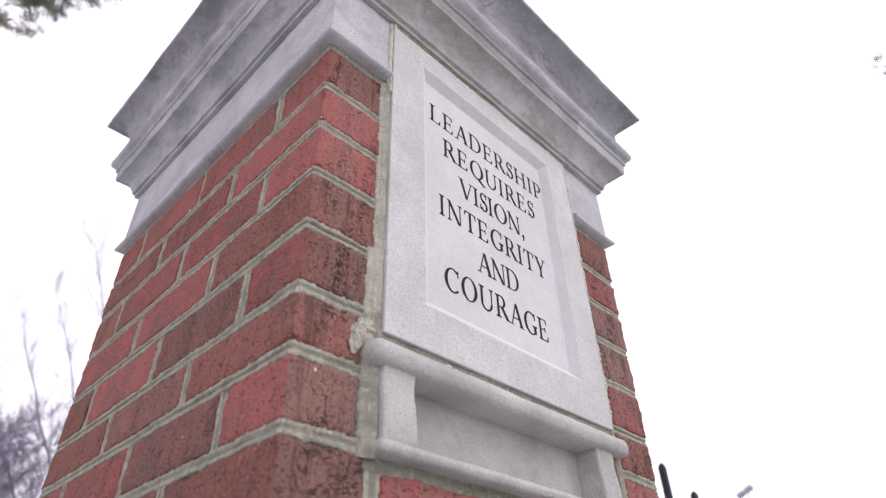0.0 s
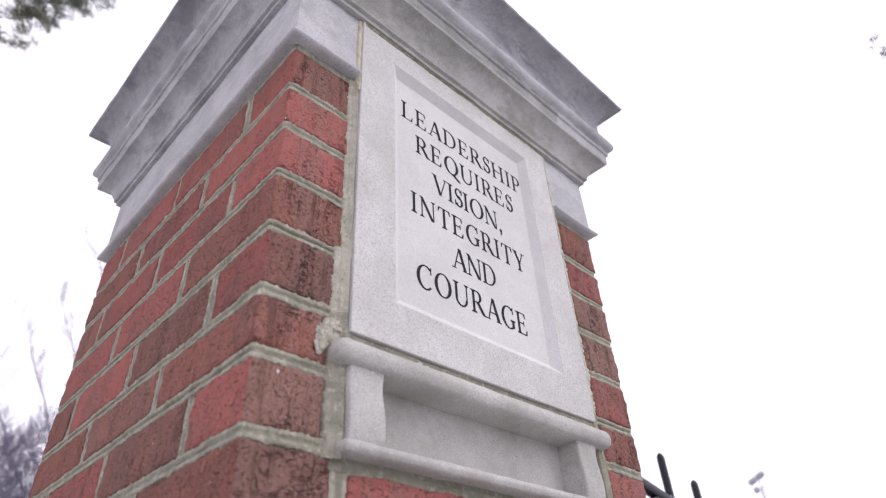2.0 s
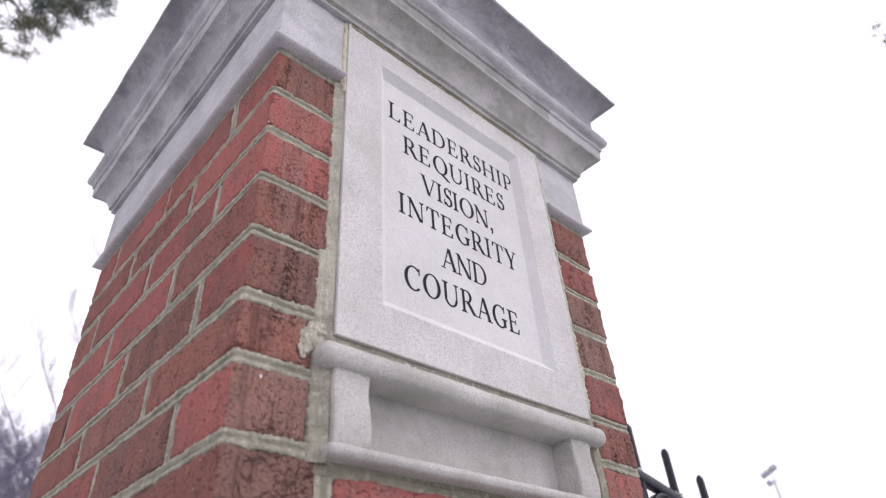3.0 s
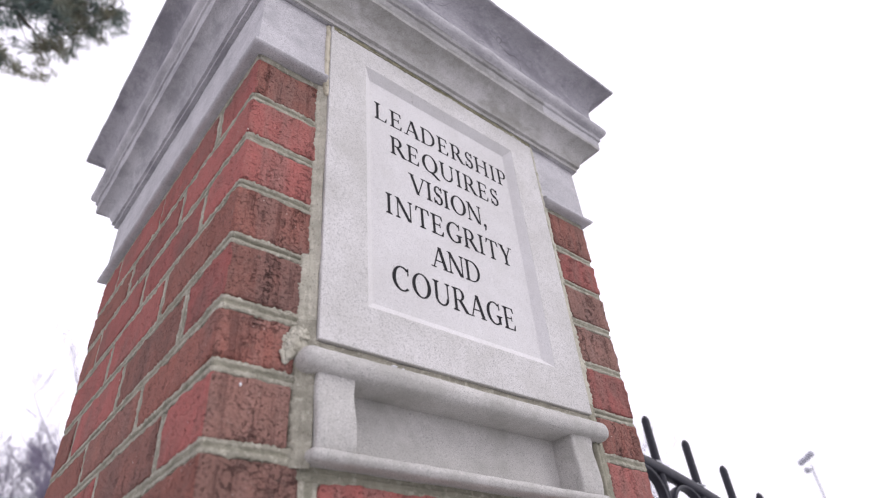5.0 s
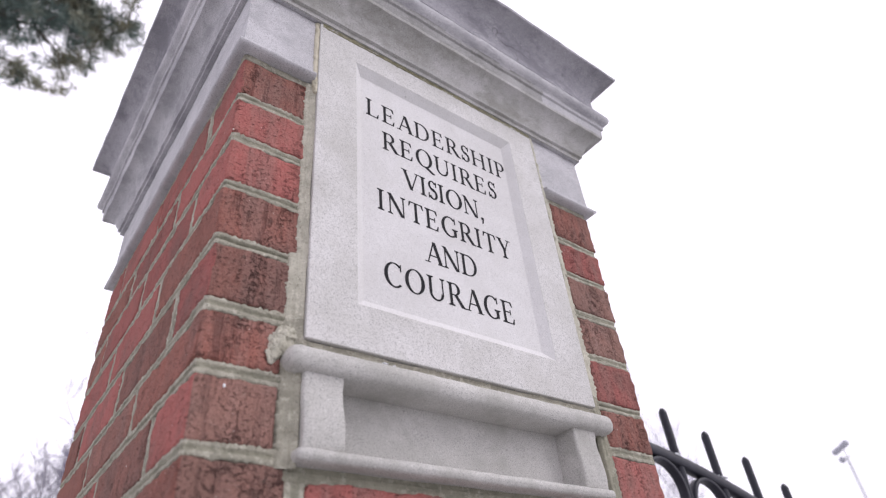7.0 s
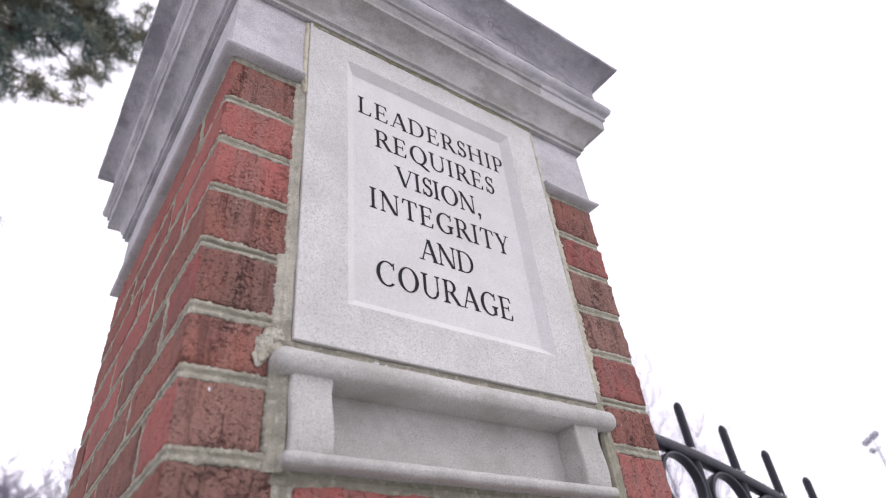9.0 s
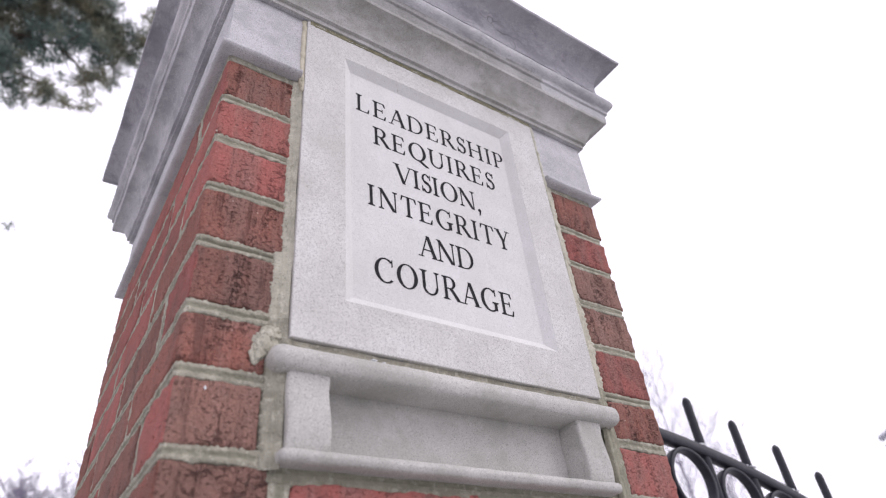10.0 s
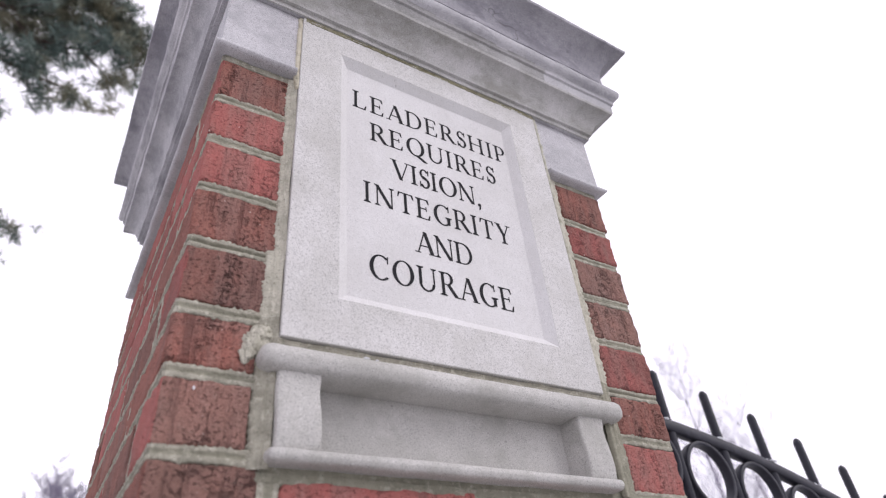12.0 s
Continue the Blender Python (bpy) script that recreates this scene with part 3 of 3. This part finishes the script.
neck_line = [((p.x, p.y, 1.8805), (n.x, n.y, 0), (0, 0, 1)) for p, n in perimeter(0.088, 0.515)]
part("neck_joint", band(neck_line, 0.0042, 0.0014, 0.3, seed=3.3), MORTAR, pier)


def upright(x, y, outward, k, half, scored=1.0, seed=0.0, ripple=0.0030):
    z0, rise = bed(k) + GAP_HALF + sag(x), bed(k + 1) - bed(k) - 2 * GAP_HALF
    across = (-outward[1], outward[0], 0)
    fine = 22 if k > -4 else 4
    stations = [((x, y, z0 - 0.002 + (rise + 0.004) * i / fine), outward, across) for i in range(fine + 1)]
    return band(stations, half, ripple, scored, -0.0012, seed)


for k in range(-20, 7):
    spots = []
    for y in (0.107, 0.308, 0.510) if k % 2 == 0 else (0.200, 0.404):
        spots += [(0, y, (-1, 0, 0), 0.0062), (WX, y, (1, 0, 0), 0.006)]
    for x in (0.201, 0.409) if k % 2 == 0 else (0.096, 0.306, 0.514):
        spots.append((x, W, (0, 1, 0), 0.006))
        if k < 0:
            spots.append((x, 0, (0, -1, 0), 0.0075 if k % 2 else 0.006))
    for x, y, outward, half in spots:
        part("cross_joint", upright(x, y, outward, k, half, seed=x + y + k), [MORTAR, MORTAR_SCORE], pier, slots=score_slot)

# wide rough joints between the brick and the limestone
side_l = [((0.0859, 0.0, 1.388 + 0.0020 * i), (0, -1, 0), (1, 0, 0)) for i in range(111)]
side_u = [((0.0889, 0.0, 1.604 + 0.0017 * i), (0, -1, 0), (1, 0, 0)) for i in range(165)]
side_r = [((0.5155, 0.0, 1.388 + 0.0020 * i), (0, -1, 0), (-1, 0, 0)) for i in range(249)]
part("side_joint", band(side_l, 0.0072, 0.0060, 0.2, 0.0034, 4.4, 0.0034, 0.15), [MORTAR, MORTAR_PALE], pier, "rough mortar joint beside the panel", slots=lambda p: int(p.center.z > 1.53))
part("side_joint", band(side_u, 0.0046, 0.0042, 0.2, 0.0034, 4.4, 0.0034, 0.15), MORTAR_PALE, pier, "rough mortar joint beside the panel")
part("side_joint", band(side_r, 0.0105, 0.0060, 0.2, 0.0026, 8.4, 0.0034, 0.15), [MORTAR_SCORE, MORTAR_PALE], pier, "rough mortar joint beside the panel", slots=lambda p: int(p.center.z > 1.53))
under = [((0.075 + 0.0040 * i, 0.0, 1.3865), (0, -1, 0), (0, 0, 1)) for i in range(113)]
part("ledge_joint", band(under, 0.0065, 0.0022, 0.2, -0.001, 6.1), MORTAR_SCORE, pier, "rough mortar under the ledge")
gap = [((0.09 + 0.0040 * i, -0.0072, 1.5034), (0, -1, 0), (0, 0, 1)) for i in range(105)]
part("sill_joint", band(gap, 0.0043, 0.0010, 0.4, -0.001, 6.9), MORTAR, pier, "thin mortar gap over the sill")


over = [((0.098 + 0.0030 * i, -0.0100, 2.0112), (0, -1, 0), (0, 0, 1)) for i in range(136)]
part("top_joint", band(over, 0.0036, 0.0024, 0.2, 0.0012, 2.9), MORTAR_MOSS, pier, "dirty mortar line under the cornice")


def lump(centre, size, seed):
    """A ragged dab of mortar."""
    bm = bmesh.new()
    bmesh.ops.create_icosphere(bm, subdivisions=4, radius=1)
    for v in bm.verts:
        n = 1 + 0.45 * noise.noise(v.co * 1.6 + Vector((seed, 0, 0))) + 0.28 * noise.noise(v.co * 4.5 + Vector((0, seed, 0))) + 0.12 * noise.noise(v.co * 11)
        v.co = Vector(centre) + Vector([v.co[i] * size[i] * n for i in range(3)])
    geo = [v.co.copy() for v in bm.verts], [tuple(v.index for v in f.verts) for f in bm.faces]
    bm.free()
    return geo


dabs = join(lump((0.0755, 0.0005, 1.502), (0.0115, 0.0050, 0.014), 1.3), lump((0.068, 0.0005, 1.491), (0.006, 0.0036, 0.010), 5.3), lump((0.081, 0.0, 1.512), (0.010, 0.005, 0.009), 9.1), lump((0.071, 0.001, 1.503), (0.008, 0.004, 0.007), 12.7))
part("mortar_dab", dabs, MORTAR_PALE, pier, "ragged dab of mortar at the sill end")

part("joint_filling", block((0.484, 0.0015, 1.386), (0.530, 0.055, 1.478), 0.003, 0.004, 0.0035, 6.1), MORTAR_SCORE, pier, "dark mortar filling beside the ledge")

# ---- bricks ----
TONES = ("red", "rust", "red", "brown", "deep", "red", "mauve", "rust")
FRONT_LEFT = {6: ("rust", "red"), 5: ("red", "red"), 4: ("red", "red"), 3: ("rust", "rust"), 2: ("brown", "red"), 1: ("rust", "rust"), 0: ("mauve", "red"), -1: ("mauve", "rust"), -2: ("rust", "red")}
FRONT_RIGHT = {6: "rust", 5: "red", 4: "mauve", 3: "mauve", 2: "red", 1: "rust", 0: "red", -1: "red"}
LEFT_FACE = {(6, 0): "deep", (6, 1): "red", (5, 0): "deep", (4, 0): "red", (4, 1): "red", (3, 0): "red", (2, 0): "brown", (2, 1): "red", (1, 0): "brown", (0, 0): "brown", (0, 1): "deep", (-1, 0): "brown"}
shared = {}
pick = random.Random(11)


def lay(lo, hi, tone, near, side_tone=None):
    """One brick between two corners; near ones are cut finely, the rest share a mesh."""
    if near:
        mats = [BRICK[tone], BRICK[side_tone or tone]]
        slots = (lambda p: 1 if p.normal.x < -0.75 or (p.center.x < lo[0] + 0.012 and p.normal.x < -0.4) else 0) if side_tone else None
        seed = pick.uniform(0, 40)
        part("brick", block(lo, hi, 0.0042, 0.0065, 0.0021, seed), mats, pier, slots=slots)
        return
    size = tuple(round(hi[i] - lo[i], 4) for i in range(3))
    key = (size, tone)
    if key not in shared:
        mesh = bpy.data.meshes.new("brick")
        v, f = block((0, 0, 0), size, 0.004, 0.2)
        mesh.from_pydata([tuple(p) for p in v], [], f)
        mesh.materials.append(BRICK[tone])
        shared[key] = mesh
    ob = new("brick", shared[key])
    ob.parent = pier
    ob.matrix_parent_inverse = Matrix.Translation(pier.location).inverted()
    ob.location = lo


D = 0.092
for k in range(-20, 7):
    z0, z1 = bed(k) + GAP_HALF, bed(k + 1) - GAP_HALF
    near = k > -3
    even = k % 2 == 0
    upper = k >= 0

    def tone():
        return pick.choice(TONES)

    def box(x0, x1, y0, y1, t, fine=False, side=None, low=0.0):
        dip = sag((x0 + x1) / 2)
        if fine and near:
            dx, dy, dz = (pick.uniform(-0.0007, 0.0007) for _ in range(3))
            dz += dip
            lay((x0 + dx, y0 + dy, z0 + dz), (x1 + dx, y1 + dy, z1 - low + dz - (dip if k == 6 else 0)), t, True, side)
        else:
            lay((x0, y0, z0 + dip), (x1, y1, z1 + dip), t, False)

    inner_l = {0: 0.0765, 1: 0.0775, 2: 0.081}.get(k, 0.0865) if upper else (0.195 if even else 0.088)
    outer_r = WX + (0.003 if k >= 4 else 0.0)
    inner_r = 0.527 if upper else (WX - 0.195 if even else WX - 0.090)
    first = 0.101 if even else 0.194
    last = 0.516 if even else 0.410
    front, side = FRONT_LEFT.get(k, (tone(), tone()))
    box(0, inner_l, 0, first, front, True, side)
    box(inner_r, outer_r, 0, first, FRONT_RIGHT.get(k, tone()), True)
    runs = ((0.113, 0.302), (0.314, 0.504)) if even else ((0.206, 0.398),)
    for i, (y0, y1) in enumerate(runs):
        box(0, D, y0, y1, LEFT_FACE.get((k, i), "red" if near else tone()), True)
        box(WX - D, WX, y0, y1, tone())
    deep = 0.195 if even else 0.090
    box(0, deep, last, W, LEFT_FACE.get((k, 3), ("rust" if k % 3 else "red") if near else tone()), True)
    box(WX - deep, WX, last, W, tone())
    for x0, x1 in (((0.207, 0.403),) if even else ((0.102, 0.300), (0.312, 0.508))):
        box(x0, x1, W - D, W, tone())
        if not upper:
            box(x0 + (0 if even or x0 > 0.2 else 0.003), x1, 0, D, "red" if k == -1 else tone(), True, None, 0.008 if k == -1 else 0)

# ---- iron gate leaf with a falling top line ----
GY = 0.40


def tip_z(x):
    s = x - 1.158
    return 1.831 - 0.136 * s - 0.168 * s * s


gate = thing("iron_gate", (1.4, GY, 0), "black painted iron gate with pointed pickets and a row of rings", "gate")


def curve_bar(drop, half, x0, x1, n=40):
    verts, faces = [], []
    for i in range(n + 1):
        x = x0 + (x1 - x0) * i / n
        z = tip_z(x) - drop
        c = half * 0.22
        for y, h in ((-half, -half + c), (-half, half - c), (-half + c, half), (half - c, half), (half, half - c), (half, -half + c), (half - c, -half), (-half + c, -half)):
            verts.append((x, GY + y, z + h))
    for i in range(n):
        for s in range(8):
            t = (s + 1) % 8
            faces.append((i * 8 + s, (i + 1) * 8 + s, (i + 1) * 8 + t, i * 8 + t))
    faces += [tuple(range(8)), tuple(n * 8 + s for s in range(8))[::-1]]
    return verts, faces


RAIL_DROP, PITCH, FIRST = 0.145, 0.175, 0.808
part("top_rail", curve_bar(RAIL_DROP, 0.014, 0.64, 2.48), IRON, gate)
part("ring_rail", curve_bar(RAIL_DROP + 0.186, 0.014, 0.64, 2.48), IRON, gate)
part("bottom_rail", block((0.64, GY - 0.014, 0.12), (2.48, GY + 0.014, 0.15), 0.004, 0.4), IRON, gate)
for x in (0.652, 2.468):
    part("stile", block((x - 0.018, GY - 0.018, 0.06), (x + 0.018, GY + 0.018, tip_z(x) - 0.06), 0.004, 0.4), IRON, gate)


for z in (0.35, 1.35):
    part("hinge", join(block((WX - 0.002, GY - 0.012, z - 0.02), (0.642, GY + 0.012, z + 0.02), 0.003, 0.1), tube([(0.640, GY - 0.016, z - 0.03), (0.640, GY - 0.016, z + 0.03)], [0.008, 0.008], 10)), IRON, gate)


def picket(x):
    top = tip_z(x)
    path = [(x, GY, 0.13), (x, GY, top - 0.016), (x, GY, top - 0.010), (x, GY, top - 0.005), (x, GY, top - 0.0015), (x, GY, top)]
    return tube(path, [0.0112, 0.0112, 0.0100, 0.0074, 0.0042, 0.0010], 14)


def ring(x, z, r, tube_r):
    verts, faces, n, m = [], [], 44, 12
    for i in range(n):
        a = 2 * math.pi * i / n
        for j in range(m):
            b = 2 * math.pi * j / m
            rr = r + tube_r * 0.52 * max(-0.8, min(0.8, 1.25 * math.cos(b)))
            verts.append((x + rr * math.cos(a), GY + tube_r * max(-0.8, min(0.8, 1.25 * math.sin(b))) * 1.2, z + rr * math.sin(a)))
    for i in range(n):
        for j in range(m):
            faces.append((i * m + j, ((i + 1) % n) * m + j, ((i + 1) % n) * m + (j + 1) % m, i * m + (j + 1) % m))
    return verts, faces


for i in range(10):
    x = FIRST + PITCH * i
    part("picket", picket(x), IRON, gate)
    if i < 9:
        cx = x + PITCH / 2
        part("ring", ring(cx, tip_z(cx) - RAIL_DROP - 0.092, 0.0735, 0.0125), IRON, gate)


def snow_bit(x, seed):
    rng = random.Random(seed)
    z = tip_z(x) - RAIL_DROP
    bits = [lump((x + rng.uniform(-0.012, 0.022), GY - 0.0105 + rng.uniform(-0.002, 0.004), z + 0.0135), (rng.uniform(0.003, 0.009), 0.0045, rng.uniform(0.002, 0.0035)), seed + k) for k in range(3)]
    return join(*bits)


for i in range(10):
    ob = part("snow_clump", snow_bit(FIRST + PITCH * i - 0.012, i + 0.5), SNOW)
    tagged(ob, "small clump of fresh snow resting on the rail", "snow", "snow on the gate rail")


# flecks of snow caught on the sill and on a rough brick
for at, size, where in (((0.180, -0.0135, 1.4985), (0.0028, 0.0015, 0.0009), "resting on the stone sill"), ((0.192, -0.0120, 1.4990), (0.0014, 0.0010, 0.0007), "resting on the stone sill"),
                        ((0.0275, -0.0004, 1.4510), (0.0009, 0.0007, 0.0017), "caught on a rough brick")):
    ob = part("snow_clump", lump(at, size, 40 * at[0]), SNOW)
    tagged(ob, "tiny white fleck of snow " + where, "snow", "snow flecks on the pier")


# ---- trees ----
def limb(start, direction, length, r0, rng, bend=0.25, lift=0.05, n=7):
    """A wandering tapered line of places."""
    p, d = Vector(start), Vector(direction).normalized()
    path, radii = [p.copy()], [r0]
    for i in range(n):
        d = (d + Vector((rng.uniform(-bend, bend), rng.uniform(-bend, bend), rng.uniform(-bend, bend) + lift))).normalized()
        p = p + d * (length / n)
        path.append(p.copy())
        radii.append(max(0.0026, r0 * (1 - 0.8 * (i + 1) / n)))
    return path, radii


def bare_tree(at, height, seed, label, spread=0.7, levels=3, shoots=3, tip=None, fine=1.0):
    rng = random.Random(seed)
    tree = thing("bare_tree", at, label, "tree", "leafless trees in the distance")
    if tip:
        trunk_path = [Vector((at[0] + (tip - at[0]) * (i / 12) ** 1.7 + rng.gauss(0, 0.05), at[1] + rng.gauss(0, 0.05), height * i / 12)) for i in range(13)]
        trunk_r = [0.095 - 0.0068 * i for i in range(13)]
    else:
        trunk_path, trunk_r = limb(at, (rng.uniform(-0.05, 0.05), rng.uniform(-0.05, 0.05), 1), height * 0.9, height * 0.006 + 0.01, rng, 0.05, 0.02, 10)
    part("trunk", tube(trunk_path, trunk_r, 8), BARK_HAZED, tree)
    branches, twigs = [], []

    def grow(path, radii, level, length):
        for i in range(2 if level == 1 else 1, len(path)):
            for _ in range(shoots if level == 1 else 3 if level == 3 and fine == 1 else 1 if level == 3 else 2):
                a = rng.uniform(0, 2 * math.pi)
                along = (path[i] - path[i - 1]).normalized()
                d = along * rng.uniform(0.25, 0.9) + Vector((math.cos(a), math.sin(a), rng.uniform(0.0, 0.5))) * spread
                size = length * rng.uniform(0.55, 1.0) * (1.15 - 0.55 * i / len(path))
                r = max((0.016, 0.010, 0.007)[level - 1] * fine, radii[i] * 0.42)
                p2, r2 = limb(path[i], d, size, r, rng, 0.16, 0.08, (6, 5, 3)[level - 1])
                (branches if level == 1 else twigs).append(tube(p2, r2, 5 if level == 1 else 3, False))
                if level < levels:
                    grow(p2, r2, level + 1, size * (0.58 if fine < 1 else 0.5))

    grow(trunk_path, trunk_r, 1, height * (0.18 if tip else 0.32))
    part("crown", join(*branches, *twigs), BARK_HAZED, tree)
    return tree


for x, h, seed, tip in ((8.8, 16.4, 3, 4.6), (8.4, 13.9, 5, 3.94), (7.7, 12.5, 8, 3.13), (7.0, 11.0, 9, 2.3)):
    bare_tree((x, 24.0, 0), h, seed, "slender leaning leafless tree with sparse fine twigs", 0.45, 3, 2, tip, 0.55)
for x, y, h, seed in ((5.3, 24.0, 9.2, 12), (4.2, 24.6, 9.5, 14), (3.2, 23.5, 9.2, 17), (2.0, 25.0, 8.9, 25), (0.6, 25.0, 8.7, 26), (-0.6, 25.5, 8.6, 27), (-1.8, 25.0, 8.0, 28), (4.8, 26.0, 9.6, 41), (3.4, 26.5, 9.8, 42)):
    bare_tree((x, y, 0), h, seed, "bushy leafless tree with a dense tangle of grey twigs", 0.8, 3, 4)
for x, y, h, seed in ((19.9, 12.9, 11.4, 21), (20.6, 11.7, 8.6, 22)):
    bare_tree((x, y, 0), h, seed, "leafless young tree beyond the gate", 0.65, 3, 4, fine=0.5)


def needle_clump(centre, size, rng, count=34):
    verts, faces = [], []
    for _ in range(count):
        d = Vector((rng.gauss(0, 1), rng.gauss(0, 1), rng.gauss(0.15, 0.9))).normalized()
        s = d.cross(Vector((rng.gauss(0, 1), rng.gauss(0, 1), rng.gauss(0, 1)))).normalized() * size * 0.055
        a = Vector(centre) + d * size * rng.uniform(0, 0.35) + Vector((rng.gauss(0, 0.2), rng.gauss(0, 0.2), rng.gauss(0, 0.2))) * size
        b = a + d * size * rng.uniform(0.6, 1.0)
        n = len(verts)
        verts += [a - s, a + s, b + s * 0.4, b - s * 0.4]
        faces.append((n, n + 1, n + 2, n + 3))
    return verts, faces


def pine(at, height, boughs, seed):
    rng = random.Random(seed)
    tree = thing("pine_tree", at, "tall pine with dark green and brownish needle clumps", "tree")
    path, radii = limb(at, (0, 0, 1), height, 0.26, rng, 0.02, 0.02, 14)
    part("trunk", tube(path, radii, 12), PINE_BARK, tree)
    tufts = []
    for start_z, tip, density in boughs:
        a = Vector((at[0], at[1], start_z))
        b = Vector(tip)
        n = 10
        line = [a.lerp(b, i / n) + Vector((0, 0, 0.5 * math.sin(math.pi * i / n))) + Vector((rng.gauss(0, 0.06), rng.gauss(0, 0.06), rng.gauss(0, 0.05))) for i in range(n + 1)]
        wood = [tube(line, [0.075 - 0.0062 * i for i in range(n + 1)], 6, False)]
        for i in range(3, n + 1):
            for _ in range(density):
                along = (b - a).normalized()
                out = (along * rng.uniform(0.2, 0.9) + Vector((rng.gauss(0, 0.7), rng.gauss(0, 0.7), rng.gauss(-0.15, 0.45)))).normalized()
                size = rng.uniform(0.35, 0.95) * (1.1 - 0.5 * i / n)
                p2, r2 = limb(line[i], out, size, 0.016, rng, 0.25, -0.03, 5)
                wood.append(tube(p2, r2, 4, False))
                for q in p2[1:]:
                    for _ in range(2):
                        c = q + Vector((rng.gauss(0, 0.07), rng.gauss(0, 0.07), rng.gauss(0, 0.06)))
                        tufts.append(needle_clump(c, rng.uniform(0.08, 0.145), rng, 30))
        part("bough", join(*wood), PINE_BARK, tree)
    part("foliage", join(*tufts), NEEDLES, tree, "dark green needle clumps")
    return tree


rng_b = random.Random(5)
BOUGHS = [(8.9, (-0.25, 6.5, 9.6), 4), (9.2, (-0.15, 6.5, 10.0), 3), (8.3, (-0.7, 6.5, 9.0), 3), (7.6, (-1.05, 6.5, 8.4), 3), (9.8, (-1.2, 6.6, 10.6), 4), (8.6, (-0.5, 6.3, 9.3), 3), (9.0, (-1.6, 6.2, 9.9), 3), (6.8, (-1.75, 6.5, 7.5), 3), (5.2, (-1.34, 6.4, 5.75), 5), (9.4, (-0.8, 6.4, 10.1), 4), (9.9, (-0.95, 6.3, 10.7), 4), (9.6, (-1.4, 6.2, 10.3), 4)]
for i in range(9):
    a = rng_b.uniform(1.9, 5.6)
    z = 4.2 + 0.85 * i
    reach = 2.6 - 0.1 * i
    BOUGHS.append((z, (-4.2 + reach * math.cos(a), 6.6 + reach * math.sin(a), z + 0.6), 3))
pine((-4.2, 6.6, 0), 14.5, BOUGHS, 31)


def leaf_tree():
    """The bare tree whose last dry leaves hang into view beside the path."""
    rng = random.Random(77)
    at = (10.5, -4.2, 0)
    tree = thing("bare_tree", at, "leafless tree with a few clinging dry leaves", "tree")
    path, radii = limb(at, (0, 0, 1), 9.5, 0.15, rng, 0.05, 0.05, 10)
    part("trunk", tube(path, radii, 10), BARK_HAZED, tree)
    tip = Vector((7.30, -1.06, 7.58))
    line = [path[6].lerp(tip, i / 8) + Vector((0, 0, 0.3 * math.sin(math.pi * i / 8))) for i in range(9)]
    others = [limb(path[i], (rng.uniform(0.1, 1), rng.uniform(-1, -0.1), 0.6), 2.5, 0.04, rng)[0] for i in (4, 5, 7, 8, 9)]
    geos = [tube(line, [0.05 - 0.0055 * i for i in range(9)], 6)] + [tube(o, [0.04 - 0.005 * i for i in range(len(o))], 5) for o in others]
    part("crown", join(*geos), BARK_HAZED, tree)
    tufts = [needle_clump(tip + Vector((rng.gauss(0, 0.03), rng.gauss(0, 0.03), rng.gauss(0, 0.09))), 0.085, rng, 14) for _ in range(6)]
    part("foliage", join(*tufts), DRY_LEAF, tree, "shrivelled brown leaves")


leaf_tree()

# ---- sports light mast far off ----
MX, MY, MZ = 58.0, 19.45, 14.7
mast = thing("light_mast", (MX, MY, 0), "distant steel sports light mast with lamp clusters", "light mast")
part("pole", tube([(MX, MY, 0), (MX, MY, MZ - 0.4)], [0.24, 0.15], 10), GALV, mast)
ARM = Vector((-0.74, -0.67, 0))
for z, reach, lamps in ((MZ + 0.35, 1.5, (-1.3, -0.55, 0.5, 1.2)), (MZ - 0.45, 0.8, (-0.7,))):
    mid = Vector((MX, MY, z))
    part("crossarm", tube([mid - ARM * reach, mid + ARM * reach], [0.05, 0.05], 6), GALV, mast)
    for f in lamps:
        c = mid + ARM * f + Vector((0, 0, 0.16))
        part("lamp_head", tube([c, c + Vector((-0.16, 0.04, -0.08)), c + Vector((-0.34, 0.08, -0.20))], [0.10, 0.24, 0.27], 10), LAMP_SHELL_HAZED, mast, "lamp housing, colour paled for distant haze")
part("post_top", tube([(MX, MY, MZ - 0.8), (MX, MY, MZ + 0.3)], [0.08, 0.06], 8), GALV, mast)
